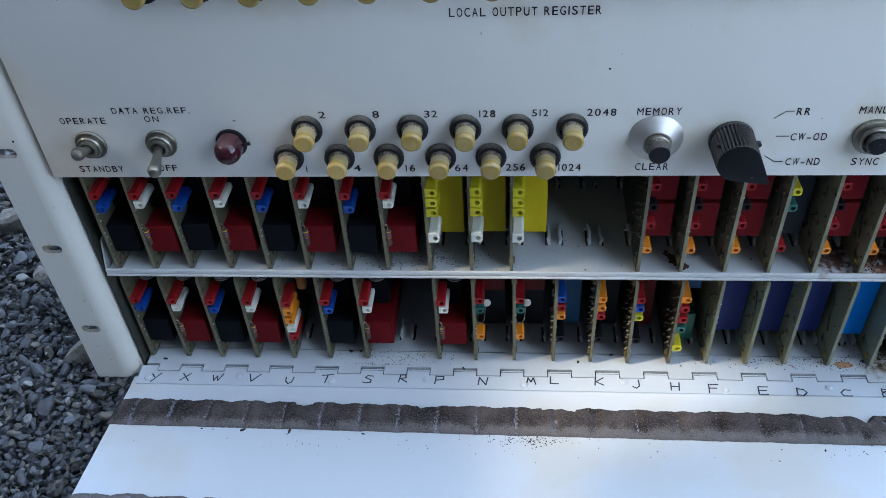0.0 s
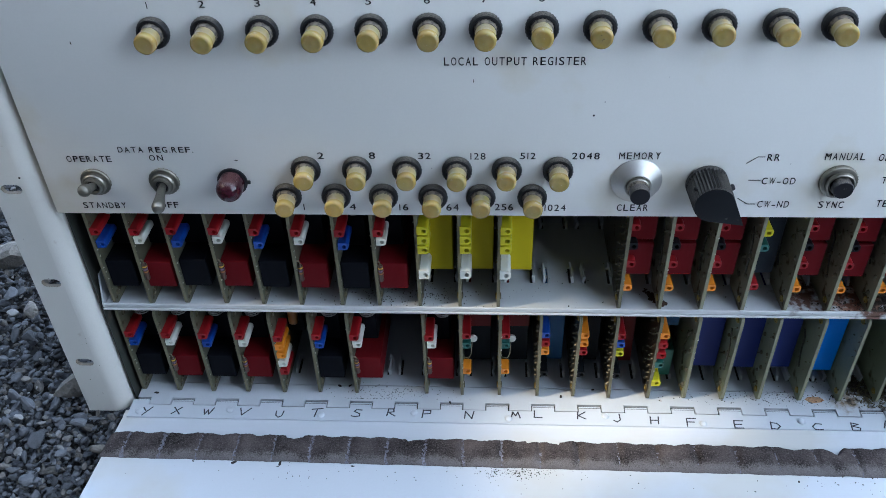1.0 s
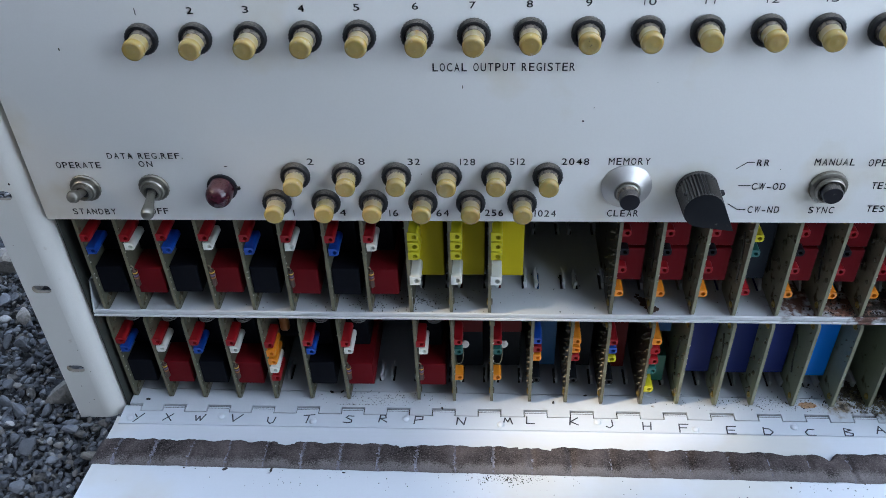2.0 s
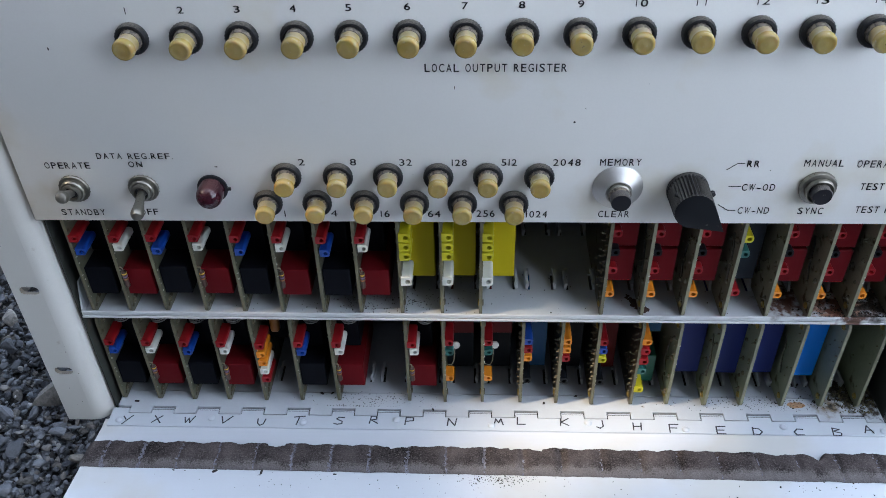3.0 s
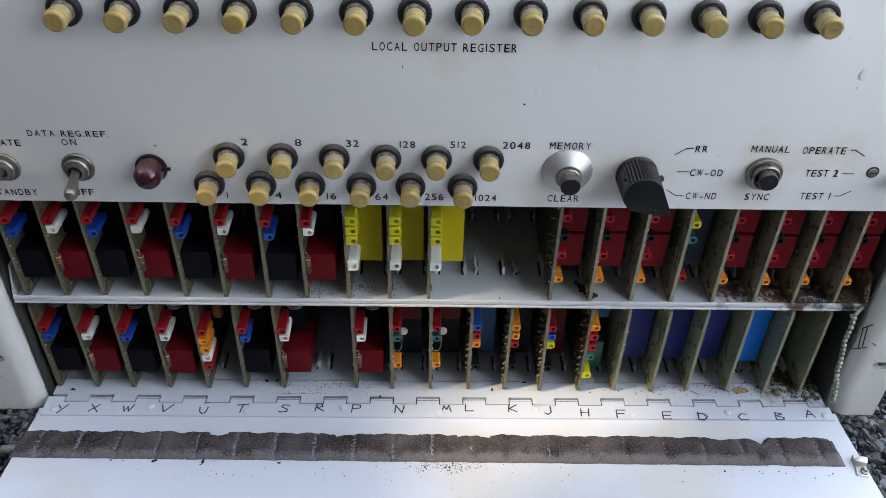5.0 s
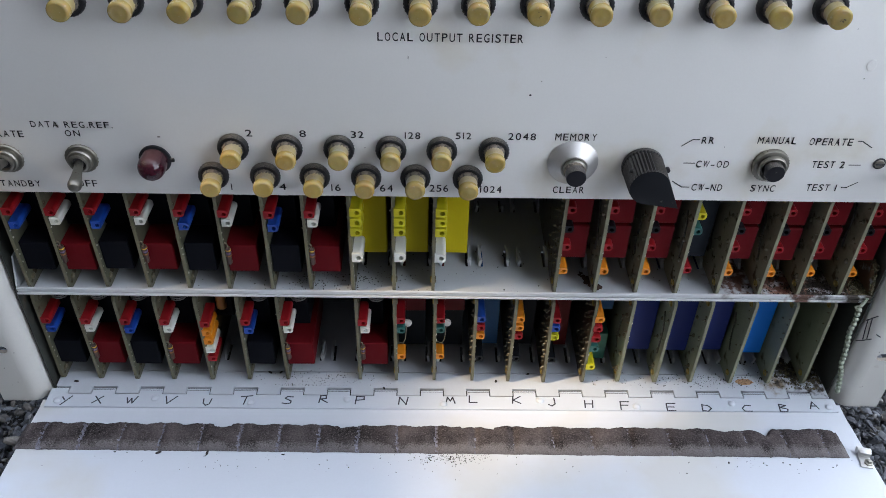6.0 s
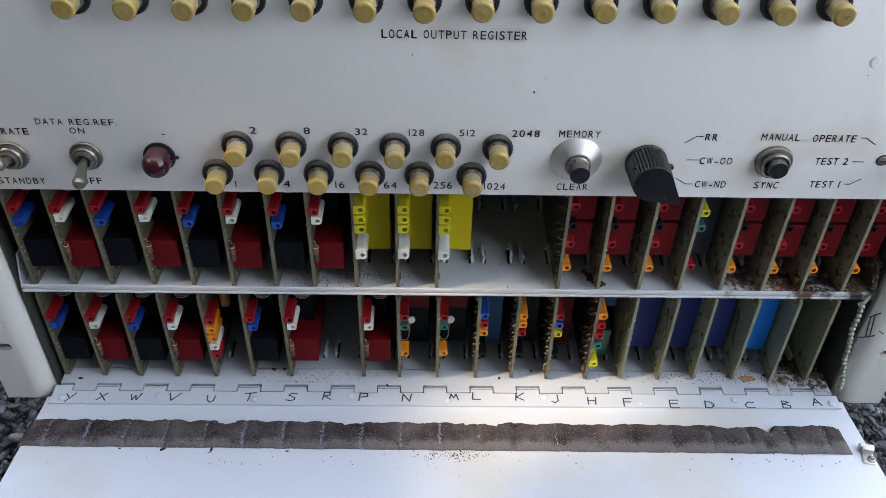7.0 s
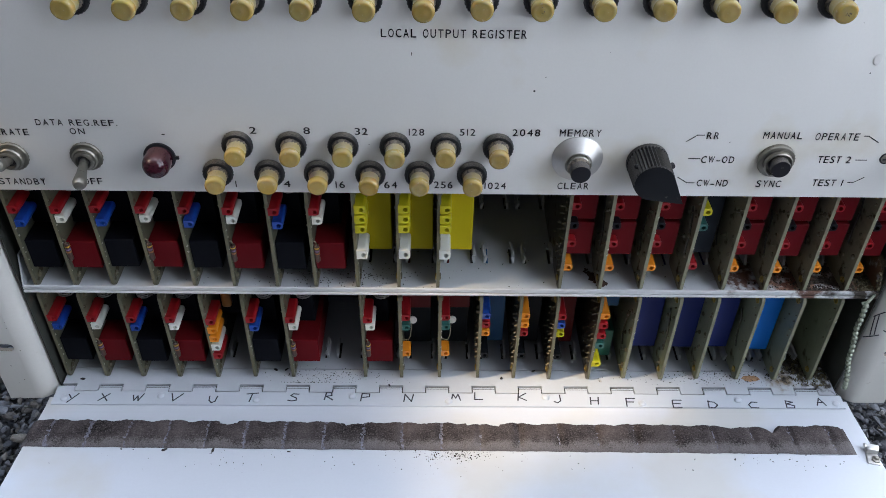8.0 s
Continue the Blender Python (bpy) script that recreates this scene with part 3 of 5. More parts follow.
rivet_bm = lathe(bmesh.new(), [(0.0021, 0.0), (0.0020, -0.0004), (0.0015, -0.0009), (0.0007, -0.0011)], 18)
bmesh.ops.rotate(rivet_bm, verts=rivet_bm.verts, matrix=Matrix.Rotation(radians(-90), 3, "X"))
RIVET = mesh_of(rivet_bm, "rivet", M_LEAF, True)
for x, y in ((-0.2097, -0.0041), (-0.1579, -0.0021), (-0.1057, -0.0045), (-0.0538, -0.0018), (-0.0012, -0.0046), (0.0520, -0.0018), (0.1044, -0.0055), (0.1576, -0.0029), (0.2109, -0.0050)):
    part("rivet", RIVET, M_LEAF, door, at=on_door(x, 0.001 - y, 0.0004))

# hand-drawn letters, each a few pen strokes in a unit box
STROKES = {
    "Y": "0,.9 .35,.45|1,1 .1,-.2", "X": "0,.05 1,1|.15,1 .95,0", "W": "0,.8 .22,.05 .5,.7 .68,.05 1.1,1", "V": "0,1 .3,0 1.2,1",
    "U": "0,.9 .05,.3 .35,0 .7,.2 .85,.9", "T": "-.1,.95 1.1,1.1|.5,1 .3,-.1", "S": "1,.95 .4,1 .15,.75 .8,.4 .8,.1 .3,0 -.1,.1", "R": "0,0 .15,1|.1,1 .7,1 .75,.6 .15,.5 .9,0",
    "P": "0,-.1 .1,1|.1,.95 .9,.9 .9,.5 .1,.4", "N": "0,0 .1,1 .8,0 1,1", "M": "0,0 .2,.95 .5,.4 .75,.95 1,.1", "L": "0,1 -.05,.05 .8,.05",
    "K": "0,0 .1,1|.9,1 .1,.45 .9,0", "J": ".7,1 .75,.2 .4,-.1 .05,.1", "H": "0,0 .05,1|.8,0 .9,1|.05,.5 .85,.5", "F": "0,-.1 .05,1 1,1|.05,.5 .8,.5",
    "E": "1,1 .05,1 0,.5 0,0 .9,0|0,.5 .8,.5", "D": "0,0 .1,1|.05,.9 .7,.8 1,.4 .6,0 0,.1", "C": "1,.85 .4,.9 0,.5 .2,.1 1,.1", "B": "0,0 .1,1|.1,1 .8,.8 .1,.55 .9,.3 .8,0 0,0", "A": "0,0 .45,1 .95,0|.15,.4 .8,.4",
}
LETTER_X = (-0.2050, -0.1881, -0.1701, -0.1494, -0.1287, -0.1082, -0.0855, -0.0662, -0.0464, -0.0229, 0.0028, 0.0159, 0.0393, 0.0588, 0.0789, 0.0984, 0.1237, 0.1430, 0.1652, 0.1857, 0.2029)
LETTER_Y = (-36, -35, -34, -32, -43, -29, -28, -19, -21, -27, -22, -13, -15, -26, -40, -47, -57, -60, -62, -57, -38)
for letter, x, y in zip("YXWVUTSRPNMLKJHFEDCBA", LETTER_X, LETTER_Y):
    bm = bmesh.new()
    for lift, stroke in enumerate(STROKES[letter].split("|")):
        pts = [tuple(float(c) for c in p.split(",")) for p in stroke.split()]
        ribbon(bm, [(p * 0.0051 - 0.0026, q * 0.0050 - 0.0025) for p, q in pts], 0.00072,
               lambda a, b, lift=lift: on_door(x + a, 0.001 - y * 0.0001 - b, 0.00052 + 0.00003 * lift))
    part("letter", bm, M_PEN, door)


# foam strips, dented where the cards press
def foam_strip(v0, v1, seed, tall):
    bm = bmesh.new()
    nx, ny = 640, 22
    grid = []
    for i in range(nx + 1):
        x = -0.2195 + 0.4275 * i / nx
        k = (x - CARD_X0) / PITCH
        near = abs(k - round(k)) * PITCH
        dent = 0.85 * math.exp(-(near / 0.0020) ** 2) * (0.75 + 0.5 * noise.noise((round(k) * 3.1, seed, 0)))
        puff = 0.5 + 0.5 * math.cos(2 * math.pi * (k - round(k)))
        ragged = 0.0010 * noise.noise((x * 45, seed, 2)) + 0.0004 * noise.noise((x * 260, seed, 5)) + 0.0003 * noise.noise((x * 800, seed, 6)) + 0.0003 * noise.noise((x * 1700, seed, 8)) - 0.0016 * puff ** 0.6 + 0.0004 + 0.0045 * x
        if noise.noise((x * 30, seed, 9)) > 0.45:
            ragged += 0.0013
        ragged += 0.0042 * math.exp(-((x - 0.168) / 0.0030) ** 2) + 0.0022 * math.exp(-((x - 0.150) / 0.010) ** 2)
        col = []
        for j in range(ny + 1):
            u = j / ny
            v = (v0 + ragged) * (1 - u) + (v1 + 0.0065 * x) * u + 0.0004 * noise.noise((x * 80, seed, 7)) * u
            side = min(1.0, min(u, 1 - u) * 6.0 + 0.02)
            ends = min(1.0, min(i, nx - i) / 6 + 0.05)
            h = tall * math.sqrt(side) * ends * (1 - 0.55 * dent) * (1 - 0.35 * (u - 0.3) ** 2)
            h += 0.00035 * noise.noise((x * 500, v * 500, seed)) + 0.0006 * noise.noise((x * 90, v * 120, seed))
            col.append(bm.verts.new(on_door(x, v, max(-0.0008, h - 0.0008))))
        grid.append(col)
    for a, b in zip(grid, grid[1:]):
        for j in range(ny):
            bm.faces.new((a[j], a[j + 1], b[j + 1], b[j]))
    low = [[bm.verts.new((v.co.x, v.co.y, v.co.z - 0.0004)) for v in (col[0], col[-1])] for col in grid]
    for k in range(nx):
        bm.faces.new((grid[k][0], low[k][0], low[k + 1][0], grid[k + 1][0]))
        bm.faces.new((grid[k][-1], low[k][-1], low[k + 1][-1], grid[k + 1][-1]))
    bm.faces.ensure_lookup_table()
    for f in bm.faces:
        x = f.calc_center_median().x
        k = (x - CARD_X0) / PITCH
        f.material_index = 1 if abs(k - round(k)) * PITCH < (0.0006 if x < 0.02 else 0.0) + 0.0013 * noise.noise((round(k) * 2.3, seed, 4)) + 0.0016 * noise.noise((x * 900, f.calc_center_median().y * 700, seed)) else 0
    me = mesh_of(bm, "foam_strip", M_FOAM, True)
    me.materials.append(M_FRAY)
    return part("foam_strip", me, M_FOAM, door, "crumbling grey-brown foam strip dented by card edges", smooth=True)


foam_strip(0.0225, 0.0406, 3.0, 0.0042)
foam_strip(0.0858, 0.1040, 8.0, 0.0042)

# latch clip at the door's edge
latch = bmesh.new()
cuboid(latch, -0.0030, 0.0030, -0.0065, 0.0035, 0.0, 0.0009, 0.0004)
tube(latch, [(-0.0034, 0.0040, 0.0018), (0.0034, 0.0040, 0.0018)], 0.0019, 12)
cuboid(latch, -0.0030, 0.0030, 0.0005, 0.0040, 0.0009, 0.0036, 0.0006)
lx, ly, lz = on_door(0.2150, 0.0425, -0.0009)
latch_ob = part("latch_clip", latch, M_CHROME, door, "small bent metal latch clip", smooth=True, at=(lx, ly, lz))
latch_ob.rotation_euler = (radians(-7), 0, radians(-12))
nut = lathe(bmesh.new(), [(0.0022, 0.0), (0.0022, -0.0013), (0.0014, -0.0016), (0.0010, -0.0026)], 6)
bmesh.ops.rotate(nut, verts=nut.verts, matrix=Matrix.Rotation(radians(-90), 3, "X"))
part("latch_nut", nut, M_NICKEL, door, "hexagon nut holding the latch", at=(lx + 0.0004, ly - 0.0035, lz + 0.0010))


# ---------------------------------------------------------------- legends
GLYPHS = {}


def glyph(ch):
    """One character of the built-in font: flat points, faces, its left and right."""
    if ch not in GLYPHS:
        cu = bpy.data.curves.new("legend", "FONT")
        cu.body, cu.size, cu.resolution_u, cu.bevel_depth, cu.bevel_resolution = ch, 1.0, 4, 0.008, 0
        holder = new("legend", cu)
        me = bpy.data.meshes.new_from_object(holder.evaluated_get(bpy.context.evaluated_depsgraph_get()))
        pts = np.array([v.co[:] for v in me.vertices])[:, :2]
        GLYPHS[ch] = pts, [tuple(f.vertices) for f in me.polygons], pts[:, 0].min(), pts[:, 0].max()
        bpy.data.objects.remove(holder)
        bpy.data.meshes.remove(me)
        bpy.data.curves.remove(cu)
    return GLYPHS[ch]


def legend(text, x0, x1, z0, cap, parent=panel):
    """Engraved words on the panel: letters of one width at an even pitch between x0 and x1."""
    share = {" ": 0.62, ".": 0.42, "I": 0.52, "1": 0.58, "-": 0.85, "M": 1.12, "W": 1.12}
    span = sum(share.get(c, 1.0) for c in text)
    unit = (x1 - x0) / max(span - 0.26, 0.3)
    verts, faces, x = [], [], x0 - 0.13 * unit
    for c in text:
        room = share.get(c, 1.0) * unit
        if c != " ":
            pts, polys, lo, hi = glyph(c)
            if c in ".I1-":
                wide = 0.62 * room / (hi - lo) if c == "-" else cap / 0.73 * 0.8
            else:
                wide = (room - 0.26 * unit) / (hi - lo)
            k = len(verts)
            verts += [(x + room / 2 + (p - (lo + hi) / 2) * wide, -0.00015, z0 + q * 0.93 * cap / 0.729) for p, q in pts.tolist()]
            faces += [tuple(i + k for i in f) for f in polys]
        x += room
    me = bpy.data.meshes.new("legend")
    me.from_pydata(verts, [], faces)
    me.materials.append(M_INK)
    return part("legend", me, M_INK, parent)


WORDS = (
    ("LOCAL OUTPUT REGISTER", -0.0315, 0.0252, 0.2193, 0.0040), ("DATA REG.REF.", -0.1764, -0.1427, 0.1780, 0.0033), ("ON", -0.1633, -0.1571, 0.1738, 0.0033),
    ("OFF", -0.1640, -0.1559, 0.1480, 0.0038), ("OPERATE", -0.2010, -0.1807, 0.1730, 0.0036), ("STANDBY", -0.2010, -0.1806, 0.1476, 0.0037),
    ("MEMORY", 0.0425, 0.0601, 0.1751, 0.0039), ("CLEAR", 0.0443, 0.0582, 0.1477, 0.0040), ("RR", 0.1050, 0.1103, 0.1745, 0.0038),
    ("CW-OD", 0.1051, 0.1194, 0.1624, 0.0039), ("CW-ND", 0.1057, 0.1194, 0.1500, 0.0040), ("MANUAL", 0.1289, 0.1456, 0.1749, 0.0039),
    ("OPERATE", 0.1512, 0.1698, 0.1745, 0.0040), ("TEST 2", 0.1557, 0.1700, 0.1629, 0.0040), ("TEST 1", 0.1569, 0.1705, 0.1507, 0.0040), ("SYNC", 0.1321, 0.1430, 0.1499, 0.0040),
    ("2", -0.0880, -0.0852, 0.1749, 0.0037), ("8", -0.0654, -0.0626, 0.1750, 0.0037), ("32", -0.0439, -0.0385, 0.1749, 0.0037), ("128", -0.0214, -0.0146, 0.1748, 0.0037),
    ("512", 0.0003, 0.0069, 0.1750, 0.0037), ("2048", 0.0225, 0.0343, 0.1750, 0.0038), ("1", -0.0983, -0.0967, 0.1472, 0.0038), ("4", -0.0765, -0.0735, 0.1475, 0.0038),
    ("16", -0.0540, -0.0496, 0.1473, 0.0040), ("64", -0.0323, -0.0266, 0.1473, 0.0041), ("256", -0.0103, -0.0021, 0.1476, 0.0041), ("1024", 0.0118, 0.0215, 0.1474, 0.0040),
)
for words in WORDS:
    legend(*words)
LAMP_X = (-0.1463, -0.1246, -0.1026, -0.0808, -0.0594, -0.0368, -0.0148, 0.0069, 0.0291, 0.0517, 0.0741, 0.0969, 0.1187, 0.1403)
LAMP_Z = [0.2345 + 0.00016 * k for k in range(14)]
for k, x in enumerate(LAMP_X):
    half = 0.0012 if k < 9 else 0.0025
    legend(str(k + 1), x - half - 0.0005, x + half - 0.0005, 0.2440 + 0.00024 * k, 0.0031)
for pts in (((0.0968, 0.1731), (0.1010, 0.1764), (0.1039, 0.1764)), ((0.0994, 0.1645), (0.1044, 0.1645)), ((0.0966, 0.1548), (0.1012, 0.1518), (0.1045, 0.1518)),
            ((0.1719, 0.1767), (0.1738, 0.1767), (0.1788, 0.1736)), ((0.1719, 0.1646), (0.1769, 0.1646)), ((0.1724, 0.1527), (0.1747, 0.1527), (0.1788, 0.1555))):
    part("pointer_line", ribbon(bmesh.new(), pts, 0.00042, lambda a, b: (a, -0.00015, b)), M_INK, panel)

# ---------------------------------------------------------------- lamps
bezel_bm = lathe(bmesh.new(), [(0.0062, 0.0), (0.0066, -0.0007), (0.0066, -0.0027), (0.0060, -0.0034), (0.0050, -0.0036), (0.0047, -0.0030)], 56, knurl=0.00028, knurl_span=(1, 2))
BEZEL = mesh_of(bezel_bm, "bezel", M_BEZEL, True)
cap_bm = lathe(bmesh.new(), [(0.0040, -0.0026), (0.0040, -0.0080), (0.00418, -0.0087), (0.0043, -0.0095), (0.0043, -0.0111), (0.00415, -0.0118), (0.0038, -0.0122), (0.0033, -0.01238), (0.0029, -0.01236), (0.0025, -0.01228), (0.0022, -0.01226), (0.0010, -0.0123), (0.0004, -0.01242)], 40)
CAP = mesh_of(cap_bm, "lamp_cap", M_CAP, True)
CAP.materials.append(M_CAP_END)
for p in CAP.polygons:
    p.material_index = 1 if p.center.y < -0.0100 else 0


sleeve_bm = lathe(bmesh.new(), [(0.0047, -0.0030), (0.0043, -0.0042), (0.0040, -0.0050)], 40, knurl=0.0003, knurl_span=(0, 1))
SLEEVE = mesh_of(sleeve_bm, "dust_sleeve", surf("settled_dust", (0.15, 0.127, 0.098), 0.95, var=0.6, fine=2000, coarse=400, dust=(0.05, 0.045, 0.04), dust_amount=0.50, dust_scale=600), True)


def lamp(x, z, label, group, tilt):
    ob = thing("indicator_lamp", (x, 0, z), label, "indicator lamp", group)
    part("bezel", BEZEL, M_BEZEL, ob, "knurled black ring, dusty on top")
    part("collar", SLEEVE, M_CAP, ob, "dust-caked collar round the cap")
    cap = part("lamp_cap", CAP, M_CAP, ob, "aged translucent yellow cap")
    cap.rotation_mode = "YXZ"
    cap.rotation_euler = (radians(tilt[0]), radians(tilt[2]), radians(tilt[1]))
    return ob


tilt_rng = random.Random(5)
UPPER_LAMP_X = (-0.0937, -0.0710, -0.0490, -0.0270, -0.0054, 0.0168)
LOWER_LAMP_X = (-0.1040, -0.0817, -0.0603, -0.0380, -0.0166, 0.0062)
# how far each cap's end leans sideways and down, in tenths of a millimetre
LEAN_X = (-3, 1, -5, -4, -4, 0, -1, -2, -2, 2, -2, 6, -1, 3)
LEAN_Z = (-3, -5, -5, -4, -4, -6, -7, -1, -1, 0, 2, -1, -3, -2)


def cap_tilt(dx, dz):
    return (math.degrees(math.atan(-dz * 0.0001 / 0.0104)), math.degrees(math.atan(dx * 0.0001 / 0.0104)), tilt_rng.uniform(0, 360))


caps = []
for k, (x, z) in enumerate(zip(LAMP_X, LAMP_Z)):
    bulb = lamp(x, z, "aged yellow indicator lamp in a black knurled ring", "numbered output lamps", cap_tilt(LEAN_X[k], LEAN_Z[k]))
    caps.append(next(o for o in bulb.children if o.name.startswith("lamp_cap")))
M_SPECK = surf("dark_speck", (0.05, 0.035, 0.02), 0.8)
for k, count in ((8, 3), (13, 6)):
    speck_rng = random.Random(k)
    bm = bmesh.new()
    for _ in range(count):
        a, d = speck_rng.uniform(0, 6.28), speck_rng.uniform(0.0002, 0.0019)
        bmesh.ops.create_icosphere(bm, subdivisions=1, radius=speck_rng.uniform(0.00018, 0.00034), matrix=Matrix.Translation((d * math.cos(a), -0.01238, d * math.sin(a))))
    tagged(part("specks", bm, M_SPECK, caps[k], "dark specks of dirt on the cap"), kind="stuff")
for k in range(6):
    lamp(UPPER_LAMP_X[k], 0.1700, "aged yellow indicator lamp in a dusty black ring", "binary register lamps", cap_tilt((5, 6, 4, 1, -2, 0)[k], tilt_rng.uniform(-2, 2)))
    lamp(LOWER_LAMP_X[k], 0.1557, "aged yellow indicator lamp near the panel's lower edge", "binary register lamps", cap_tilt((4, 4, 3, -2, 0, 0)[k], tilt_rng.uniform(-2, 2)))

red_lamp = thing("pilot_lamp", (-0.1280, 0, 0.1630), "dusty dark red domed pilot lamp in a black ring", "pilot lamp")
part("bezel", lathe(bmesh.new(), [(0.0068, 0.0), (0.0068, -0.0010), (0.0060, -0.0014)], 40), M_KNOB, red_lamp, "thin black ring", smooth=True)
part("lug", cuboid(bmesh.new(), 0.0062, 0.0082, -0.0012, -0.0002, -0.0010, 0.0006, 0.0002), M_BEZEL, red_lamp)
dome = [(0.0058, -0.0015), (0.0058, -0.0065)] + [(0.0058 * math.cos(radians(a)), -0.0065 - 0.0058 * math.sin(radians(a))) for a in range(10, 90, 10)]
part("lens", lathe(bmesh.new(), dome, 36), M_REDLENS, red_lamp, "dark red lens with settled dust", smooth=True)


# ---------------------------------------------------------------- switches and buttons
def toggle(x, z, tip, label):
    ob = thing("toggle_switch", (x, 0, z), label, "toggle switch", "toggle switches")
    part("washer", lathe(bmesh.new(), [(0.0070, 0.0), (0.0070, -0.0008), (0.0066, -0.0012)], 44, knurl=0.0002, knurl_span=(0, 1)), M_NICKEL, ob, smooth=True)
    part("nut", lathe(bmesh.new(), [(0.0054, -0.0010), (0.0054, -0.0028), (0.0049, -0.0034), (0.0044, -0.0034)], 36), M_NICKEL, ob, smooth=True)
    part("bushing", lathe(bmesh.new(), [(0.0042, -0.0030), (0.0042, -0.0046), (0.0036, -0.0050), (0.0031, -0.0050), (0.0029, -0.0040), (0.0026, -0.0034)], 32), M_NICKEL, ob, smooth=True)
    # Dark disc painted for the shade in the bushing's mouth.
    part("bushing_shade", lathe(bmesh.new(), [(0.0030, -0.0036), (0.0016, -0.0040)], 20), M_DARK, ob, "dark disc for the shade in the bushing's opening")
    end = Vector(tip) - Vector((x, 0, z))
    root = Vector((0, -0.0036, 0))
    axis = (end - root).normalized()
    length = (end - root).length
    prof = [(0.0017, 0.0), (0.0018, 0.22), (0.0021, 0.55), (0.0027, 0.82), (0.0029, 0.91), (0.0027, 0.98), (0.0021, 1.05), (0.0008, 1.085)]
    bm = lathe(bmesh.new(), [(r, -length * u) for r, u in prof], 24)
    bmesh.ops.rotate(bm, verts=bm.verts, matrix=Vector((0, -1, 0)).rotation_difference(axis).to_matrix())
    bmesh.ops.translate(bm, verts=bm.verts, vec=root)
    part("lever", bm, M_NICKEL, ob, "bat-shaped nickel lever", smooth=True)
    return ob


toggle(-0.1910, 0.1624, (-0.1884, -0.0170, 0.1690), "nickel toggle switch with its bat lever up")
toggle(-0.1593, 0.1628, (-0.1561, -0.0204, 0.1621), "nickel toggle switch with its bat lever down")
toggle(0.1992, 0.1640, (0.2015, -0.0165, 0.1635), "nickel toggle switch beside the operate and test legends")

memory = thing("push_button", (0.0513, 0, 0.1640), "black push button in a flared aluminium collar", "push button")
part("collar", lathe(bmesh.new(), [(0.0110, 0.0), (0.0110, -0.0007), (0.0106, -0.0011), (0.0066, -0.0044), (0.0058, -0.0050), (0.0050, -0.0046)], 48), M_CHROME, memory, "flared satin aluminium collar", smooth=True)
part("ring", lathe(bmesh.new(), [(0.0050, -0.0040), (0.0050, -0.0064), (0.0046, -0.0068), (0.0042, -0.0064)], 36), M_NICKEL, memory, smooth=True)
part("dust_ring", lathe(bmesh.new(), [(0.0047, -0.0060), (0.0046, -0.0078), (0.0044, -0.0086)], 40, knurl=0.0002, knurl_span=(0, 1)), SLEEVE.materials[0], memory, "dust caked round the button")
part("button", lathe(bmesh.new(), [(0.0043, -0.0050), (0.0043, -0.0122), (0.0041, -0.0126), (0.0012, -0.0127)], 36), M_BUTTON, memory, "black button, dusty on top", smooth=True)

sync = thing("push_button", (0.1372, 0, 0.1644), "black push button in a knurled nickel ring", "push button")
part("knurled_nut", lathe(bmesh.new(), [(0.0079, 0.0), (0.0081, -0.0004), (0.0081, -0.0016), (0.0076, -0.0022), (0.0062, -0.0026)], 64, knurl=0.0003, knurl_span=(1, 2)), M_NICKEL, sync, smooth=True)
part("ring", lathe(bmesh.new(), [(0.0062, -0.0030), (0.0061, -0.0046), (0.0056, -0.0050), (0.0050, -0.0046), (0.0048, -0.0036)], 40), M_NICKEL, sync, smooth=True)
part("button", lathe(bmesh.new(), [(0.0043, -0.0030), (0.0043, -0.0074), (0.0040, -0.0079), (0.0014, -0.0080)], 36), M_BUTTON, sync, "black button", smooth=True)

screw = thing("panel_screw", (0.1850, 0, 0.1655), "slotted steel screw head in the panel", "screw")
part("head", lathe(bmesh.new(), [(0.0021, 0.0), (0.0021, -0.0004), (0.0018, -0.0008), (0.0008, -0.0010)], 24), M_NICKEL, screw, smooth=True)
# Dark disc and bar stand for shade round the head and in its slot.
part("countersink_shade", lathe(bmesh.new(), [(0.0028, 0.0), (0.0028, -0.0002)], 24), M_DARK, screw, "dark disc for the shade round the screw head")
part("drive_slot", cuboid(bmesh.new(), -0.0018, 0.0018, -0.00115, -0.0006, -0.00035, 0.00035), M_DARK, screw)

# pointer knob
knob = thing("rotary_knob", (0.0817, 0, 0.1630), "black fluted pointer knob, dusty on its crown", "rotary knob")
POINT = radians(-37)


def drop_outline(r, reach):
    """A round that draws out into a point, with the angle of each step."""
    out = []
    for j in range(72):
        a = math.pi * (2 * j / 72 - 1)
        out.append((r * math.cos(a), r * math.sin(a), a))
    edge = 0.98
    side = [p for p in out if abs(p[2]) >= edge]
    return [p for p in side if p[2] < 0] + [(reach, 0.0, 0.0)] + [p for p in side if p[2] > 0]


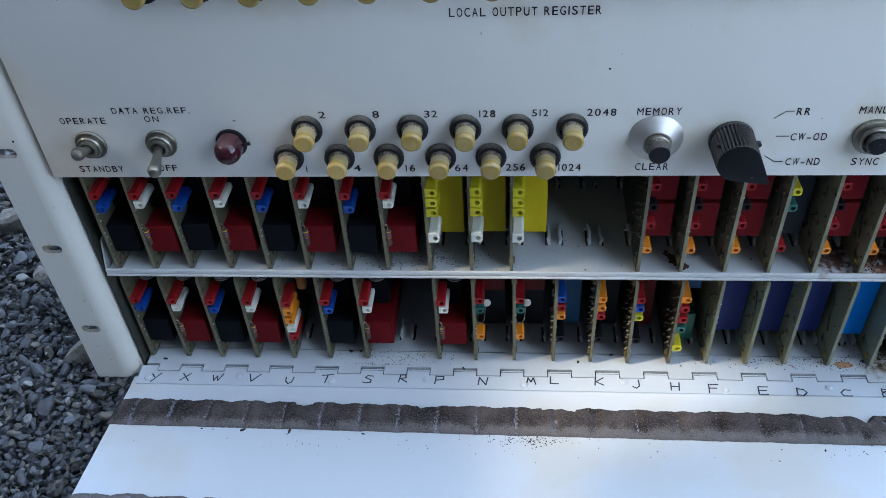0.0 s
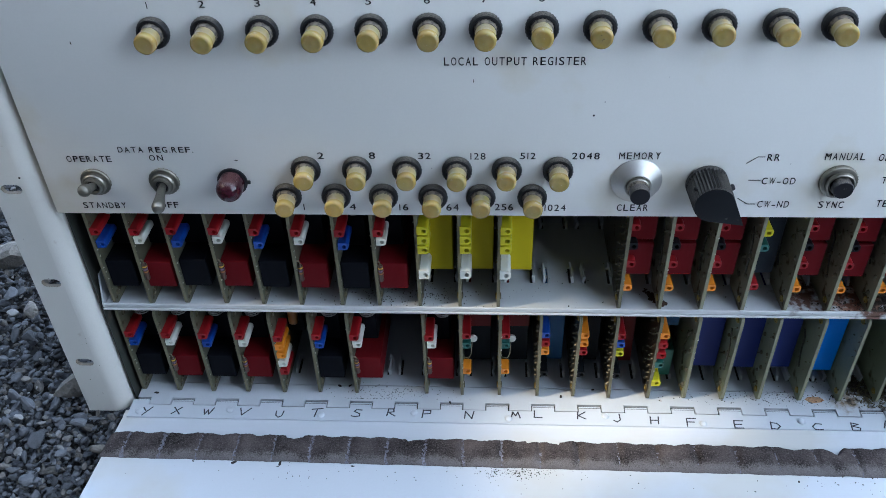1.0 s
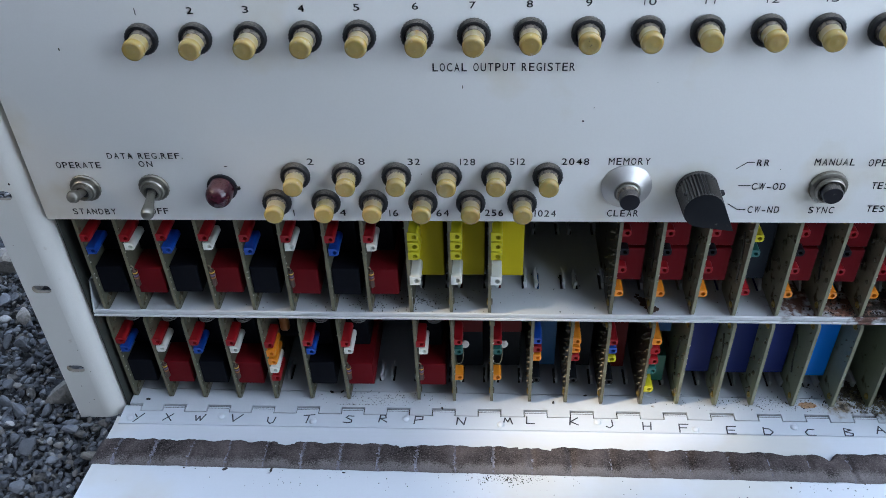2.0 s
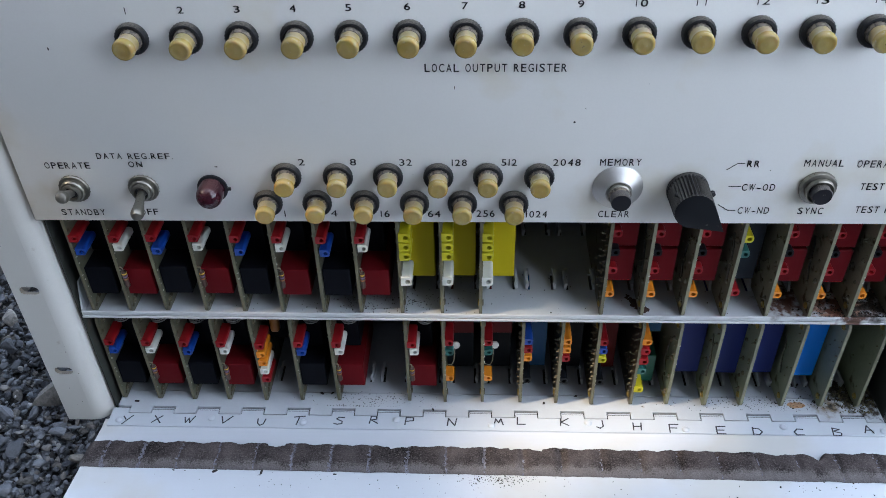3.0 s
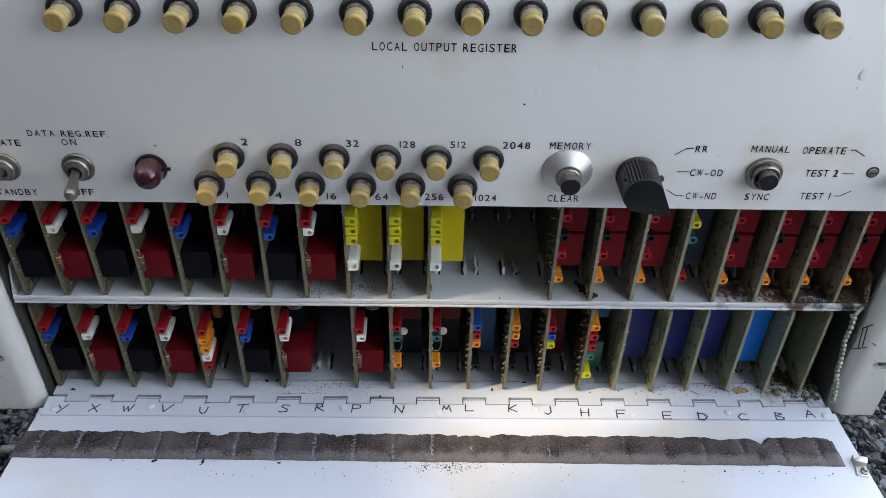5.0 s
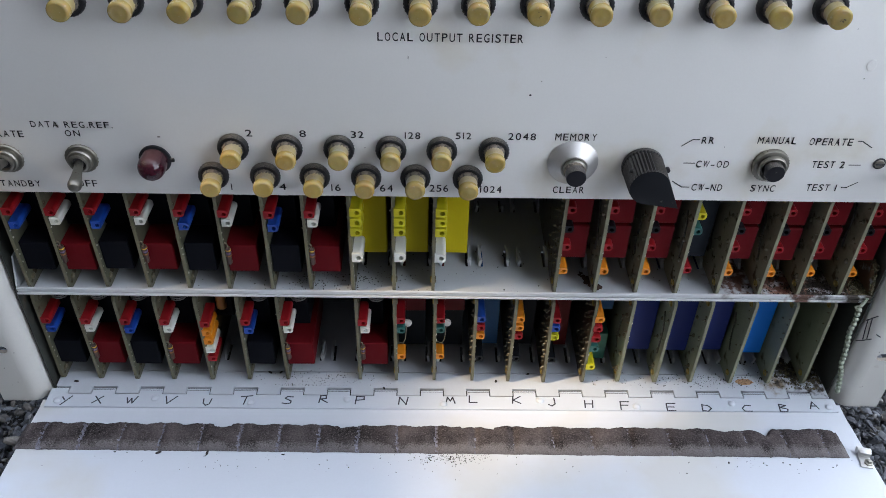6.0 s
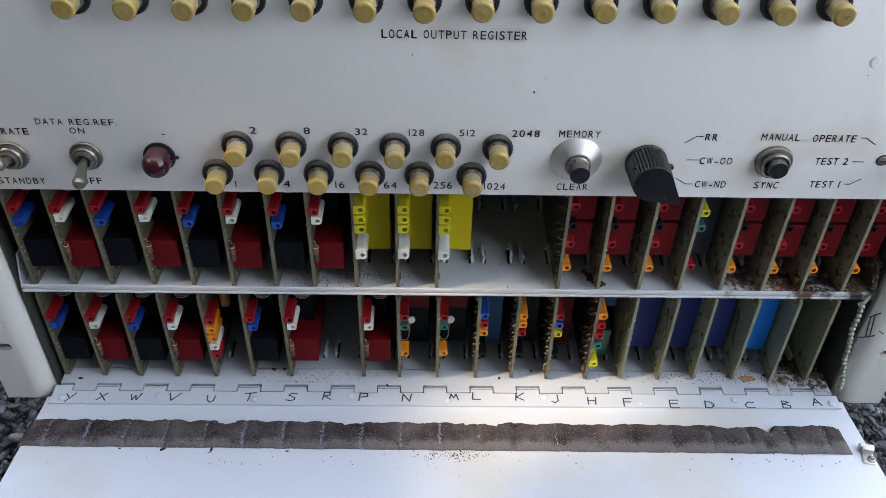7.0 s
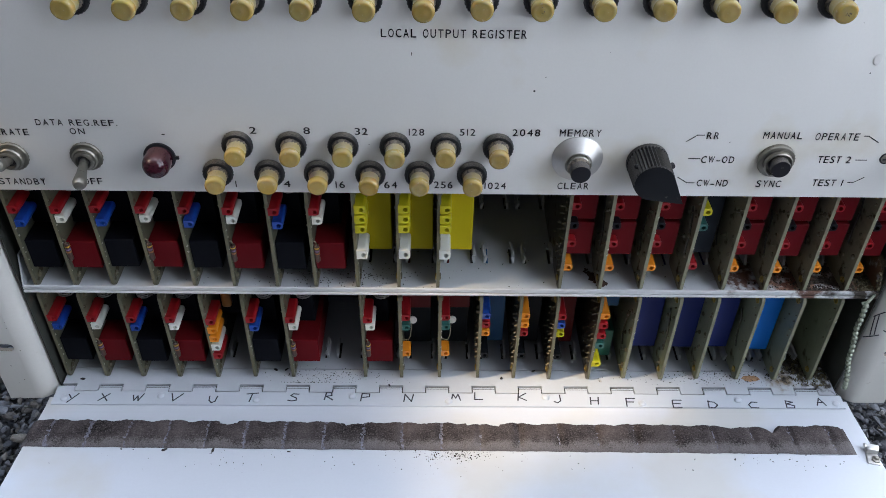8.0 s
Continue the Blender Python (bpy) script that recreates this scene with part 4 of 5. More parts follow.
def knob_body():
    bm = bmesh.new()
    c, s_ = math.cos(POINT), math.sin(POINT)
    rows = []
    for y, r, reach in ((-0.0003, 0.0091, 0.0116), (-0.0020, 0.0091, 0.0118), (-0.0026, 0.0090, 0.0123), (-0.0158, 0.0087, 0.0174), (-0.0172, 0.0084, 0.0174)):
        ring = []
        for k, (u, v, a) in enumerate(drop_outline(r, 0.0165)):
            if a == 0.0:
                u = reach
            groove = 0.0008 if k % 2 and a != 0.0 and abs(a) > 1.25 and -0.0165 < y < -0.0021 else 0.0
            f = 1 - groove / r
            ring.append(bm.verts.new(((u * c - v * s_) * f, y, (u * s_ + v * c) * f)))
        rows.append(ring)
    for a, b in zip(rows, rows[1:]):
        for j in range(len(a)):
            bm.faces.new((a[j], a[(j + 1) % len(a)], b[(j + 1) % len(a)], b[j]))
    return bm, rows


skirt_bm, skirt_rows = knob_body()
skirt_bm.faces.new(skirt_rows[0])
front_ring = [v.co.copy() for v in skirt_rows[-1]]
skirt_bm.faces.new(skirt_rows[-1])
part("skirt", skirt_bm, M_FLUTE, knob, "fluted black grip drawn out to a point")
face_bm = bmesh.new()
ring = [face_bm.verts.new((p.x * 0.97, p.y - 0.0002, p.z * 0.97)) for p in front_ring]
aim = Vector((math.cos(POINT), 0, math.sin(POINT)))
count = len(ring)
ridge = face_bm.verts.new(aim * -0.0045 + Vector((0, -0.0181, 0)))
for k in range(count):
    face_bm.faces.new((ring[k], ring[(k + 1) % count], ridge))
part("pointer", face_bm, M_KNOB, knob, "smooth black ridged pointer face", smooth=True)
part("set_screw", lathe(bmesh.new(), [(0.0011, 0.0), (0.0011, -0.0018)], 12, centre=(0.0088, -0.0070, 0.0030)), M_DARK, knob)
# Black ball in place of a hole, for its shaded inside.
hole_bm = bmesh.new()
bmesh.ops.create_icosphere(hole_bm, subdivisions=2, radius=0.0011, matrix=Matrix.Translation((-0.0072, -0.0112, 0.0046)))
part("set_screw", hole_bm, M_INK, knob, "black ball for the shade in a set screw hole", smooth=True)

# ---------------------------------------------------------------- circuit cards
CARD_H, CARD_FRONT, CARD_DEEP, CARD_T = 0.0622, 0.0040, 0.122, 0.0016


def board_mesh():
    bm = bmesh.new()
    loop = []
    for cy, cz, start in ((CARD_FRONT + 0.003, 0.003, 180), (CARD_DEEP - 0.001, 0.001, 270), (CARD_DEEP - 0.001, CARD_H - 0.001, 0), (CARD_FRONT + 0.003, CARD_H - 0.003, 90)):
        r = 0.003 if cy < 0.02 else 0.001
        for k in range(5):
            a = radians(start + 90 * k / 4)
            loop.append((cy + r * math.cos(a), cz + r * math.sin(a)))
    plate(bm, loop, [], lambda a, b: (-CARD_T / 2, a, b), (CARD_T, 0, 0))
    me = mesh_of(bm, "board", M_BOARD)
    me.materials.append(M_CUT)
    for p in me.polygons:
        p.material_index = 0 if abs(p.normal.x) > 0.5 else 1
    return me


def board_of(face, cut):
    me = BOARD.copy()
    me.materials[0], me.materials[1] = face, cut
    return me


BOARD = board_mesh()
PALE_BOARD, LIT_BOARD, DENSE_BOARD = board_of(M_PALEBOARD, M_CUT_PALE), board_of(M_LITBOARD, M_CUT_PALE), board_of(M_DENSEBOARD, M_CUT)


def jack_mesh(colour, deep=0.0143):
    """A moulded test jack: rounded nose, a hole in it, a body running back along the board."""
    bm = bmesh.new()
    w, h, r = 0.0048, 0.0041, 0.0014
    loop = [(0.0, 0.0)]
    for cx, cz, start in ((w - r, r, 270), (w - r, h - r, 0)):
        loop += [(cx + r * math.cos(radians(start + 22.5 * k)), cz + r * math.sin(radians(start + 22.5 * k))) for k in range(5)]
    loop.append((0.0, h))
    hole = [(0.0029 + 0.00112 * math.cos(2 * math.pi * k / 10), 0.0019 + 0.00112 * math.sin(2 * math.pi * k / 10)) for k in range(10)]
    plate(bm, loop, [hole], lambda a, b: (a, 0.0, b), (0, deep, 0))
    me = mesh_of(bm, "test_jack", JACK[colour])
    return me


JACK_MESH = {c: jack_mesh(c) for c in JACK}
SHORT_JACK = jack_mesh("orange", 0.0075)
# Dark disc that paints the shade inside a jack's hole.
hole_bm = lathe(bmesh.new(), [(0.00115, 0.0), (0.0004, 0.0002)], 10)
JACK_HOLE = mesh_of(hole_bm, "hole_shade_disc", M_DARK)


def module_mesh(colour, w, d, h):
    return mesh_of(cuboid(bmesh.new(), 0, w, 0, d, 0, h, 0.0004, 1), "module", BOX[colour])


MODULES = {}


def module(card, colour, w, h, z, front=0.0130, d=0.045, dx=0.0009):
    key = (colour, w, h, d)
    if key not in MODULES:
        MODULES[key] = module_mesh(colour, w, d, h)
    return part("module", MODULES[key], BOX[colour], card, f"{colour} moulded block", at=(dx, front, z))


def resistor_parts():
    body = lathe(bmesh.new(), [(0.0007, 0.0), (0.00135, -0.0004), (0.0015, -0.0012), (0.00135, -0.0022), (0.00135, -0.0066), (0.0015, -0.0076), (0.00135, -0.0084), (0.0007, -0.0088)], 14)
    bands = [lathe(bmesh.new(), [(0.00153, -a), (0.00153, -a - 0.0006)], 14) for a in (0.0012, 0.0027, 0.0040)]
    wire = tube(bmesh.new(), [(-0.0022, 0, 0.0012), (-0.0012, 0, 0.0018), (-0.0003, 0, 0.0014), (0, 0, 0.0), (0, 0, -0.0092)], 0.00040, 6)
    for bm in (body, *bands):
        bmesh.ops.rotate(bm, verts=bm.verts, matrix=Matrix.Rotation(radians(90), 3, "X"))
    return (mesh_of(body, "resistor", M_RESISTOR, True), [mesh_of(b, "colour_band", m, True) for b, m in zip(bands, (M_BAND_Y, M_BAND_V, M_BAND_O))], mesh_of(wire, "lead", M_SOLDER, True))


RES_BODY, RES_BANDS, RES_WIRE = resistor_parts()


def resistor(card, z):
    ob = part("resistor", RES_BODY, M_RESISTOR, card, "brown resistor with yellow and violet bands", at=(0.0023, 0.0046, z))
    ob.scale = (0.86, 0.86, 1.2)
    for b in RES_BANDS:
        part("colour_band", b, M_BAND_Y, ob)
    part("lead", RES_WIRE, M_SOLDER, ob)


coil_pts = [(0.0042 * math.cos(a * 0.5), 0.0042 * math.sin(a * 0.5), 0.0062 * a / 60) for a in range(61)]
COIL = mesh_of(tube(bmesh.new(), coil_pts, 0.00036, 5), "coil", M_COPPER, True)
eyelet_bm = lathe(bmesh.new(), [(0.0018, 0.0), (0.0018, -0.0005), (0.0013, -0.0007), (0.0009, -0.0002)], 14)
bmesh.ops.rotate(eyelet_bm, verts=eyelet_bm.verts, matrix=Matrix.Rotation(radians(-90), 3, "Z"))
EYELET = mesh_of(eyelet_bm, "eyelet", M_BRASS, True)


def solder_mesh(seed, count, rows):
    """Small solder domes and clipped leads on a board's left face, in upright rows or loose."""
    r = random.Random(seed)
    bm = bmesh.new()
    for k in range(count):
        y, z, q = CARD_FRONT + 0.0015 + 0.034 * r.random() ** 2.6, r.uniform(0.006, 0.058), r.uniform(0.0003, 0.0007)
        if rows and k % 8:
            y = CARD_FRONT + (0.0016, 0.0052, 0.0090, 0.0158)[k % 4] + r.gauss(0, 0.0005)
            z, q = 0.008 + 0.0048 * (k // 4) + r.gauss(0, 0.0006), q * 1.1
        bmesh.ops.create_cone(bm, segments=7, radius1=q, radius2=q * 0.35, depth=q * 1.7, matrix=Matrix.Translation((-CARD_T / 2 - q * 0.7, y, z)) @ Matrix.Rotation(radians(-90), 4, "Y"))
    return mesh_of(bm, "solder_joints", M_SOLDER)


SOLDER_L = [solder_mesh(k, 9, False) for k in range(4)]
SOLDER_DENSE = [solder_mesh(20 + k, 40, True) for k in range(3)]


def edge_dots(seed):
    """Uneven solder joints just behind a board's front edge."""
    r = random.Random(seed)
    bm = bmesh.new()
    z = 0.011
    while z < 0.053:
        q = r.uniform(0.00034, 0.00070)
        bmesh.ops.create_icosphere(bm, subdivisions=1, radius=q, matrix=Matrix.Translation((CARD_T / 2 - 0.0002, CARD_FRONT + r.uniform(0.0003, 0.0012), z)))
        z += r.uniform(0.0028, 0.0075)
    return mesh_of(bm, "edge_joints", M_TIN, True)


EDGE_DOTS = [edge_dots(100 + k) for k in range(5)]
M_BOSS = surf("brown_lacquer", (0.080, 0.070, 0.040), 0.38, var=0.4, coarse=400)


def boss_mesh(tail):
    """One lacquered lead end standing proud of a board's left face."""
    bm = bmesh.new()
    bmesh.ops.create_icosphere(bm, subdivisions=2, radius=1.0, matrix=Matrix.Diagonal((0.0009, 0.0010, 0.0012, 1)))
    if tail:
        tube(bm, [(-0.0008, 0, 0), (-0.0022, -0.0004, 0.0003)], 0.0003, 5)
    return mesh_of(bm, "lead_end", M_BOSS, True)


BOSSES = [boss_mesh(False), boss_mesh(True)]
DULL_EYELET = EYELET.copy()
DULL_EYELET.materials[0] = M_BOSS


def trace_mesh(seed):
    r = random.Random(seed)
    bm = bmesh.new()
    y, z = CARD_FRONT + r.uniform(0.004, 0.02), r.uniform(0.012, 0.03)
    pts = [(y, z)]
    for _ in range(4):
        y, z = y + r.uniform(-0.001, 0.003), z + r.uniform(0.003, 0.009)
        pts.append((y, min(z, 0.058)))
    tube(bm, [(-CARD_T / 2 - 0.0004, a, b) for a, b in pts], 0.00045, 5)
    return mesh_of(bm, "jumper_wire", M_TRACE, True)


TRACES = [trace_mesh(60 + k) for k in range(7)]


def card(slot, upper, jacks, boxes, label, res=False, dense=False, coil=False, disc=False):
    grow = 1.0066 if upper else 1.0205
    x0 = grow * ((UPPER_X if upper else LOWER_X)[slot] + 0.010) - 0.010
    ob = thing("circuit_card", (x0, 0.0, Z_UP if upper else Z_LOW), label, "circuit card", "upper row of circuit cards" if upper else "lower row of circuit cards")
    lean = random.Random(slot * 7 + upper)
    ob.location.y = (0.0020 if upper else 0.0062) + lean.uniform(-0.0004, 0.0006)
    ob.scale = (grow, grow, grow)
    ob.rotation_euler = (0, radians(lean.uniform(-0.5, 0.5)), radians(lean.uniform(-0.4, 0.4)))
    pale = not upper and slot > 14
    part("board", PALE_BOARD if pale else DENSE_BOARD if dense else LIT_BOARD if slot > 10 else BOARD, M_BOARD, ob, "pale green fibreglass board" if pale else "dark board full of solder joints" if dense else "brownish fibreglass board in its lighter, lit tone" if slot > 10 else "olive green fibreglass board in its darker, shaded tone")
    for k, (colour, z) in enumerate(jacks):
        out = 0.0012 * k if len(jacks) == 2 else 0.0
        near = 0.0030 if jacks[0][0] == jacks[1][0] == "yellow" else 0.0036 if len(jacks) in (2, 5) else 0.0052
        j = part("test_jack", SHORT_JACK if disc and colour == "orange" else JACK_MESH[colour], JACK[colour], ob, f"{colour} moulded test jack", at=(CARD_T / 2 - 0.0004 + out, near, z - 0.0018))
        part("hole_shade_disc", JACK_HOLE, M_DARK, j, at=(0.0029, 0.0068, 0.0019))
        if near == 0.0030:
            j.scale = (1.12, 1.0, 1.28 if colour == "white" else 1.10)
    for spec in boxes:
        module(ob, *spec)
    if res:
        resistor(ob, 0.0282)
    if coil:
        part("coil", COIL, M_COPPER, ob, "coil of bare tinned wire", at=(0.0100, 0.0130, 0.0548))
    if disc:
        bm = lathe(bmesh.new(), [(0.0010, 0.0), (0.0025, -0.0004), (0.0027, -0.0011), (0.0025, -0.0018), (0.0010, -0.0022)], 20)
        part("disc_capacitor", bm, M_WHITE, ob, "white disc capacitor", smooth=True, at=(0.0062, 0.0110, 0.0400)).scale = (0.88, 0.88, 0.88)
        part("lead", tube(bmesh.new(), [(0.0008, 0.0050, 0.0310), (0.0040, 0.0046, 0.0305), (0.0052, 0.0052, 0.0330), (0.0058, 0.0090, 0.0385)], 0.00022, 6), M_SOLDER, ob)
    tagged(part("edge_joints", EDGE_DOTS[slot % 5], M_TIN, ob, "row of solder joints along the front edge"), kind="stuff")
    tagged(part("solder_joints", (SOLDER_DENSE[slot % 3] if dense else SOLDER_L[slot % 4]), M_SOLDER, ob), kind="stuff")
    if slot > 11 and not dense and (upper or slot < 19):
        part("jumper_wire", TRACES[slot * 3 % 7], M_TRACE, ob)
    if slot > 13 and not dense and (upper or slot < 18):
        for k in range(8):
            q = lean.uniform(0.75, 1.25)
            at = (-CARD_T / 2 - 0.0002, CARD_FRONT + 0.0030 + 0.0075 * (k % 2) + lean.uniform(-0.001, 0.003), 0.009 + 0.0062 * k + lean.uniform(-0.0012, 0.0012))
            part("lead_end", BOSSES[k % 3 == 0], M_BOSS, ob, at=at).scale = (q, q, q)
    for z in (0.0052, CARD_H - 0.0052):
        part("eyelet", EYELET, M_BRASS, ob, at=(-CARD_T / 2, CARD_FRONT + 0.0048, z))
        if slot < 11:
            part("eyelet", DULL_EYELET, M_BOSS, ob, at=(CARD_T / 2, CARD_FRONT + 0.0048, z)).rotation_euler = (0, 0, math.pi)
    return ob


RB = [("red", 0.0480), ("blue", 0.0402)]
RW = [("red", 0.0480), ("white", 0.0428)]
# Black filler block added for the dark behind the jacks.
DARK_FILLER = ("black", 0.0118, 0.0320, 0.0290, 0.0195, 0.05)
BLACK_BOX, RED_BOX = [("black", 0.0138, 0.0170, 0.0112, 0.0064), DARK_FILLER], [("red", 0.0142, 0.0162, 0.0112, 0.0064), DARK_FILLER]
for slot in range(8):
    if slot % 2 == 0:
        card(slot, True, RB, BLACK_BOX, "olive circuit card with red and blue jacks and a black block", coil=True)
    else:
        card(slot, True, RW, RED_BOX, "olive circuit card with red and white jacks and a red block", res=True, coil=True)
for slot in (8, 9, 10):
    card(slot, True, [("yellow", 0.0502), ("yellow", 0.0444), ("yellow", 0.0386), ("white", 0.0228)], [("yellow", 0.0156, 0.0440, 0.0157, 0.0168)], "olive circuit card with yellow jacks and a tall yellow block")
for slot in (13, 14, 15, 17, 18, 19, 20):
    card(slot, True, [("red", 0.0515), ("black", 0.0402), ("red", 0.0293), ("orange", 0.0143)], [("red", 0.0128, 0.0196, 0.0192, 0.0100), ("red", 0.0128, 0.0200, 0.0408, 0.0100)],
         "olive circuit card with red and orange jacks and two red blocks", dense=slot == 13)
card(16, True, [("yellow", 0.0490), ("green", 0.0400), ("red", 0.0160)], [("slate", 0.0135, 0.0440, 0.0160, 0.0160)], "olive circuit card with yellow and green jacks, brown stained")

for slot in (0, 2, 5):
    card(slot, False, [("red", 0.0450), ("blue", 0.0390)], [("black", 0.0138, 0.0168, 0.0114, 0.0064), DARK_FILLER], "olive circuit card with red and blue jacks and a black block", coil=True)
for slot in (1, 3, 6, 8):
    card(slot, False, [("red", 0.0450), ("white", 0.0398)], [("red", 0.0142, 0.0162, 0.0114, 0.0064), DARK_FILLER], "olive circuit card with red and white jacks and a red block", res=True, coil=True)
amber_card = card(4, False, [("red", 0.0437), ("orange", 0.0374), ("orange", 0.0312), ("white", 0.0248), ("red", 0.0185)], [("black", 0.0100, 0.0200, 0.0250, 0.0300)], "olive circuit card with five stacked coloured jacks")
amber_bm = bmesh.new()
cuboid(amber_bm, 0.0055, 0.0105, 0.0180, 0.0230, 0.0400, 0.0530, 0.0016, 3)
part("tantalum_capacitor", amber_bm, surf("amber_resin", (0.30, 0.12, 0.02), 0.35), amber_card, "amber resin capacitor", smooth=True)
for slot in (9, 10):
    card(slot, False, [("red", 0.0458), ("green", 0.0388), ("orange", 0.0192)], [("maroon", 0.0150, 0.0200, 0.0400, 0.0190), ("slate", 0.0150, 0.0330, 0.0040, 0.0290)],
         "olive circuit card with red, green and orange jacks", disc=True)
card(11, False, [("blue", 0.0470), ("red", 0.0409), ("orange", 0.0347), ("black", 0.0180)], [("steel", 0.0140, 0.0560, 0.0040, 0.0300)], "olive circuit card with blue, red and orange jacks", dense=True)
card(12, False, [("orange", 0.0473), ("orange", 0.0411), ("red", 0.0349), ("black", 0.0180)], [("slate", 0.0140, 0.0560, 0.0040, 0.0300)], "olive circuit card with two orange jacks and a red one", dense=True)
card(13, False, [("red", 0.0474), ("blue", 0.0413), ("yellow", 0.0350), ("black", 0.0180)], [("maroon", 0.0140, 0.0560, 0.0040, 0.0300)], "olive circuit card with red, blue and yellow jacks", dense=True)
card(14, False, [("orange", 0.0495), ("red", 0.0427), ("red", 0.0352), ("green", 0.0280), ("yellow", 0.0140)], [("green", 0.0130, 0.0200, 0.0035, 0.0200), ("steel", 0.0142, 0.0250, 0.0360, 0.0260)],
     "olive circuit card with orange, red, green and yellow jacks", dense=True)
for slot in (15, 16, 17):
    card(slot, False, [], [("navy", 0.0178, 0.0500, 0.0105, 0.0200)], "olive circuit card with a tall navy blue block")
card(18, False, [], [("azure", 0.0180, 0.0500, 0.0100, 0.0190)], "pale green circuit card with a bright blue block")
card(19, False, [], [], "bare olive circuit card with brass eyelets")
card(20, False, [], [], "bare olive circuit card at the end of the row")

# ---------------------------------------------------------------- ball chain, marks and dirt
chain = thing("ball_chain", (0.2052, -0.0012, 0.0790), "corroded greenish ball chain hanging from the shelf's end", "chain")
bead_bm = bmesh.new()
bmesh.ops.create_icosphere(bead_bm, subdivisions=2, radius=0.00152)
BEAD = mesh_of(bead_bm, "bead", M_VERDIGRIS, True)
drop = [Vector((0.0094 * (k / 19) ** 1.7 + 0.0003 * math.sin(k * 0.9), 0.0002 * math.sin(k * 1.7), -0.0612 * k / 19)) for k in range(20)]
for p in drop:
    part("bead", BEAD, M_VERDIGRIS, chain, at=p)
part("chain_wire", tube(bmesh.new(), drop, 0.00035, 5), M_NICKEL, chain)
part("clasp", tube(bmesh.new(), [(0.0072, 0.0078, 0.0010), (0.0040, 0.0040, 0.0022), (0.0, 0.0, 0.0022), (-0.0020, 0.0006, 0.0008)], 0.0009, 8), M_VERDIGRIS, chain, "corroded chain clasp")

def on_bend(a, z):
    """A place on the bend of the right-hand side flange, a degrees round it."""
    return (0.2262 - 0.0093 * math.sin(radians(a)), 0.0092 - 0.0093 * math.cos(radians(a)), z)


for pts in (((73, 0.0642), (60, 0.0676), (46, 0.0709)), ((69.5, 0.0655), (64, 0.0590), (57.5, 0.0526)), ((59, 0.0677), (53, 0.0610), (47, 0.0544)), ((76.5, 0.0486), (55, 0.0522), (34.5, 0.0556)), ((28, 0.0595), (13, 0.0583))):
    part("pen_mark", tube(bmesh.new(), [on_bend(*p) for p in pts], 0.00030, 6), M_PEN, rack, "black pen stroke on the paint")


def panel_mark(x, z, rx, rz, material, lift=0.00012, seed=0):
    """A small flat chip or speck on the panel with an uneven outline."""
    bm = bmesh.new()
    loop = [bm.verts.new((x + rx * (1 + 0.25 * noise.noise((k * 1.7, seed, 0))) * math.cos(k * 0.5236), -lift, z + rz * (1 + 0.25 * noise.noise((k * 1.7, seed, 4))) * math.sin(k * 0.5236))) for k in range(12)]
    bm.faces.new(loop)
    return part("paint_chip", bm, material, panel)


for k, (x, z, r) in enumerate(((0.0301, 0.1964, 0.00048), (0.0342, 0.2027, 0.00022), (-0.0381, 0.1701, 0.0002), (0.0585, 0.2139, 0.00015), (0.1154, 0.1729, 0.00022), (0.1545, 0.2275, 0.00018), (0.1642, 0.2062, 0.0003))):
    panel_mark(x, z, r, r, M_INK, seed=k)
panel_mark(-0.0196, 0.2123, 0.00015, 0.0008, M_CRUMB, seed=11)
panel_mark(-0.1245, 0.1740, 0.0008, 0.00028, M_CRUMB, seed=12)
panel_mark(-0.1820, 0.2297, 0.0003, 0.0007, M_CRUMB, seed=13)
for side in (-1, 1):
    fleck = random.Random(31 + side)
    for k in range(16):
        q = 0.00016 + 0.0005 * fleck.random() ** 3
        bm = bmesh.new()
        x, z = side * fleck.uniform(0.2245, 0.2405), fleck.uniform(0.01, 0.30)
        bm.faces.new([bm.verts.new((x + q * fleck.uniform(0.6, 1.3) * math.cos(a * 0.7854), -0.00014, z + q * fleck.uniform(0.6, 1.5) * math.sin(a * 0.7854))) for a in range(8)])
        part("paint_chip", bm, M_CRUMB, rack)
drop_bm = bmesh.new()
bmesh.ops.create_icosphere(drop_bm, subdivisions=3, radius=1.0, matrix=Matrix.Translation((0.1653, -0.0002, 0.2122)) @ Matrix.Diagonal((0.0019, 0.00022, 0.0026, 1)))
part("paint_blister", drop_bm, M_PANEL, panel, "raised drop of paint", smooth=True)


def crumbs(name, seed, count, place, r0, r1, material, label):
    r = random.Random(seed)
    bm = bmesh.new()
    for _ in range(count):
        x, y, z = place(r)
        q = r0 + (r1 - r0) * r.random() ** 2.5
        m = Matrix.Translation((x, y, z + 0.3 * q)) @ Euler((r.random(), r.random(), r.uniform(0, 6))).to_matrix().to_4x4() @ Matrix.Diagonal((q * r.uniform(0.8, 1.8), q, q * 0.55, 1))
        bmesh.ops.create_icosphere(bm, subdivisions=1, radius=1.0, matrix=m)
    return tagged(new(name, mesh_of(bm, name, material)), label, "dirt", kind="stuff")


def cloud(cx, cy, sx, sy, z):
    near = 0.0080
    return lambda r: (min(r.gauss(cx, sx), 0.2125), min(max(r.gauss(cy, sy), near), 0.055), z)


crumbs("shelf_crumbs", 1, 300, cloud(-0.056, 0.015, 0.018, 0.005, SHELF_Z), 0.00014, 0.00050, M_CRUMB, "dark crumbs scattered on the white shelf")
crumbs("shelf_crumbs", 2, 180, cloud(-0.03, 0.024, 0.09, 0.010, SHELF_Z), 0.00010, 0.00043, M_CRUMB, "dark crumbs scattered on the white shelf")
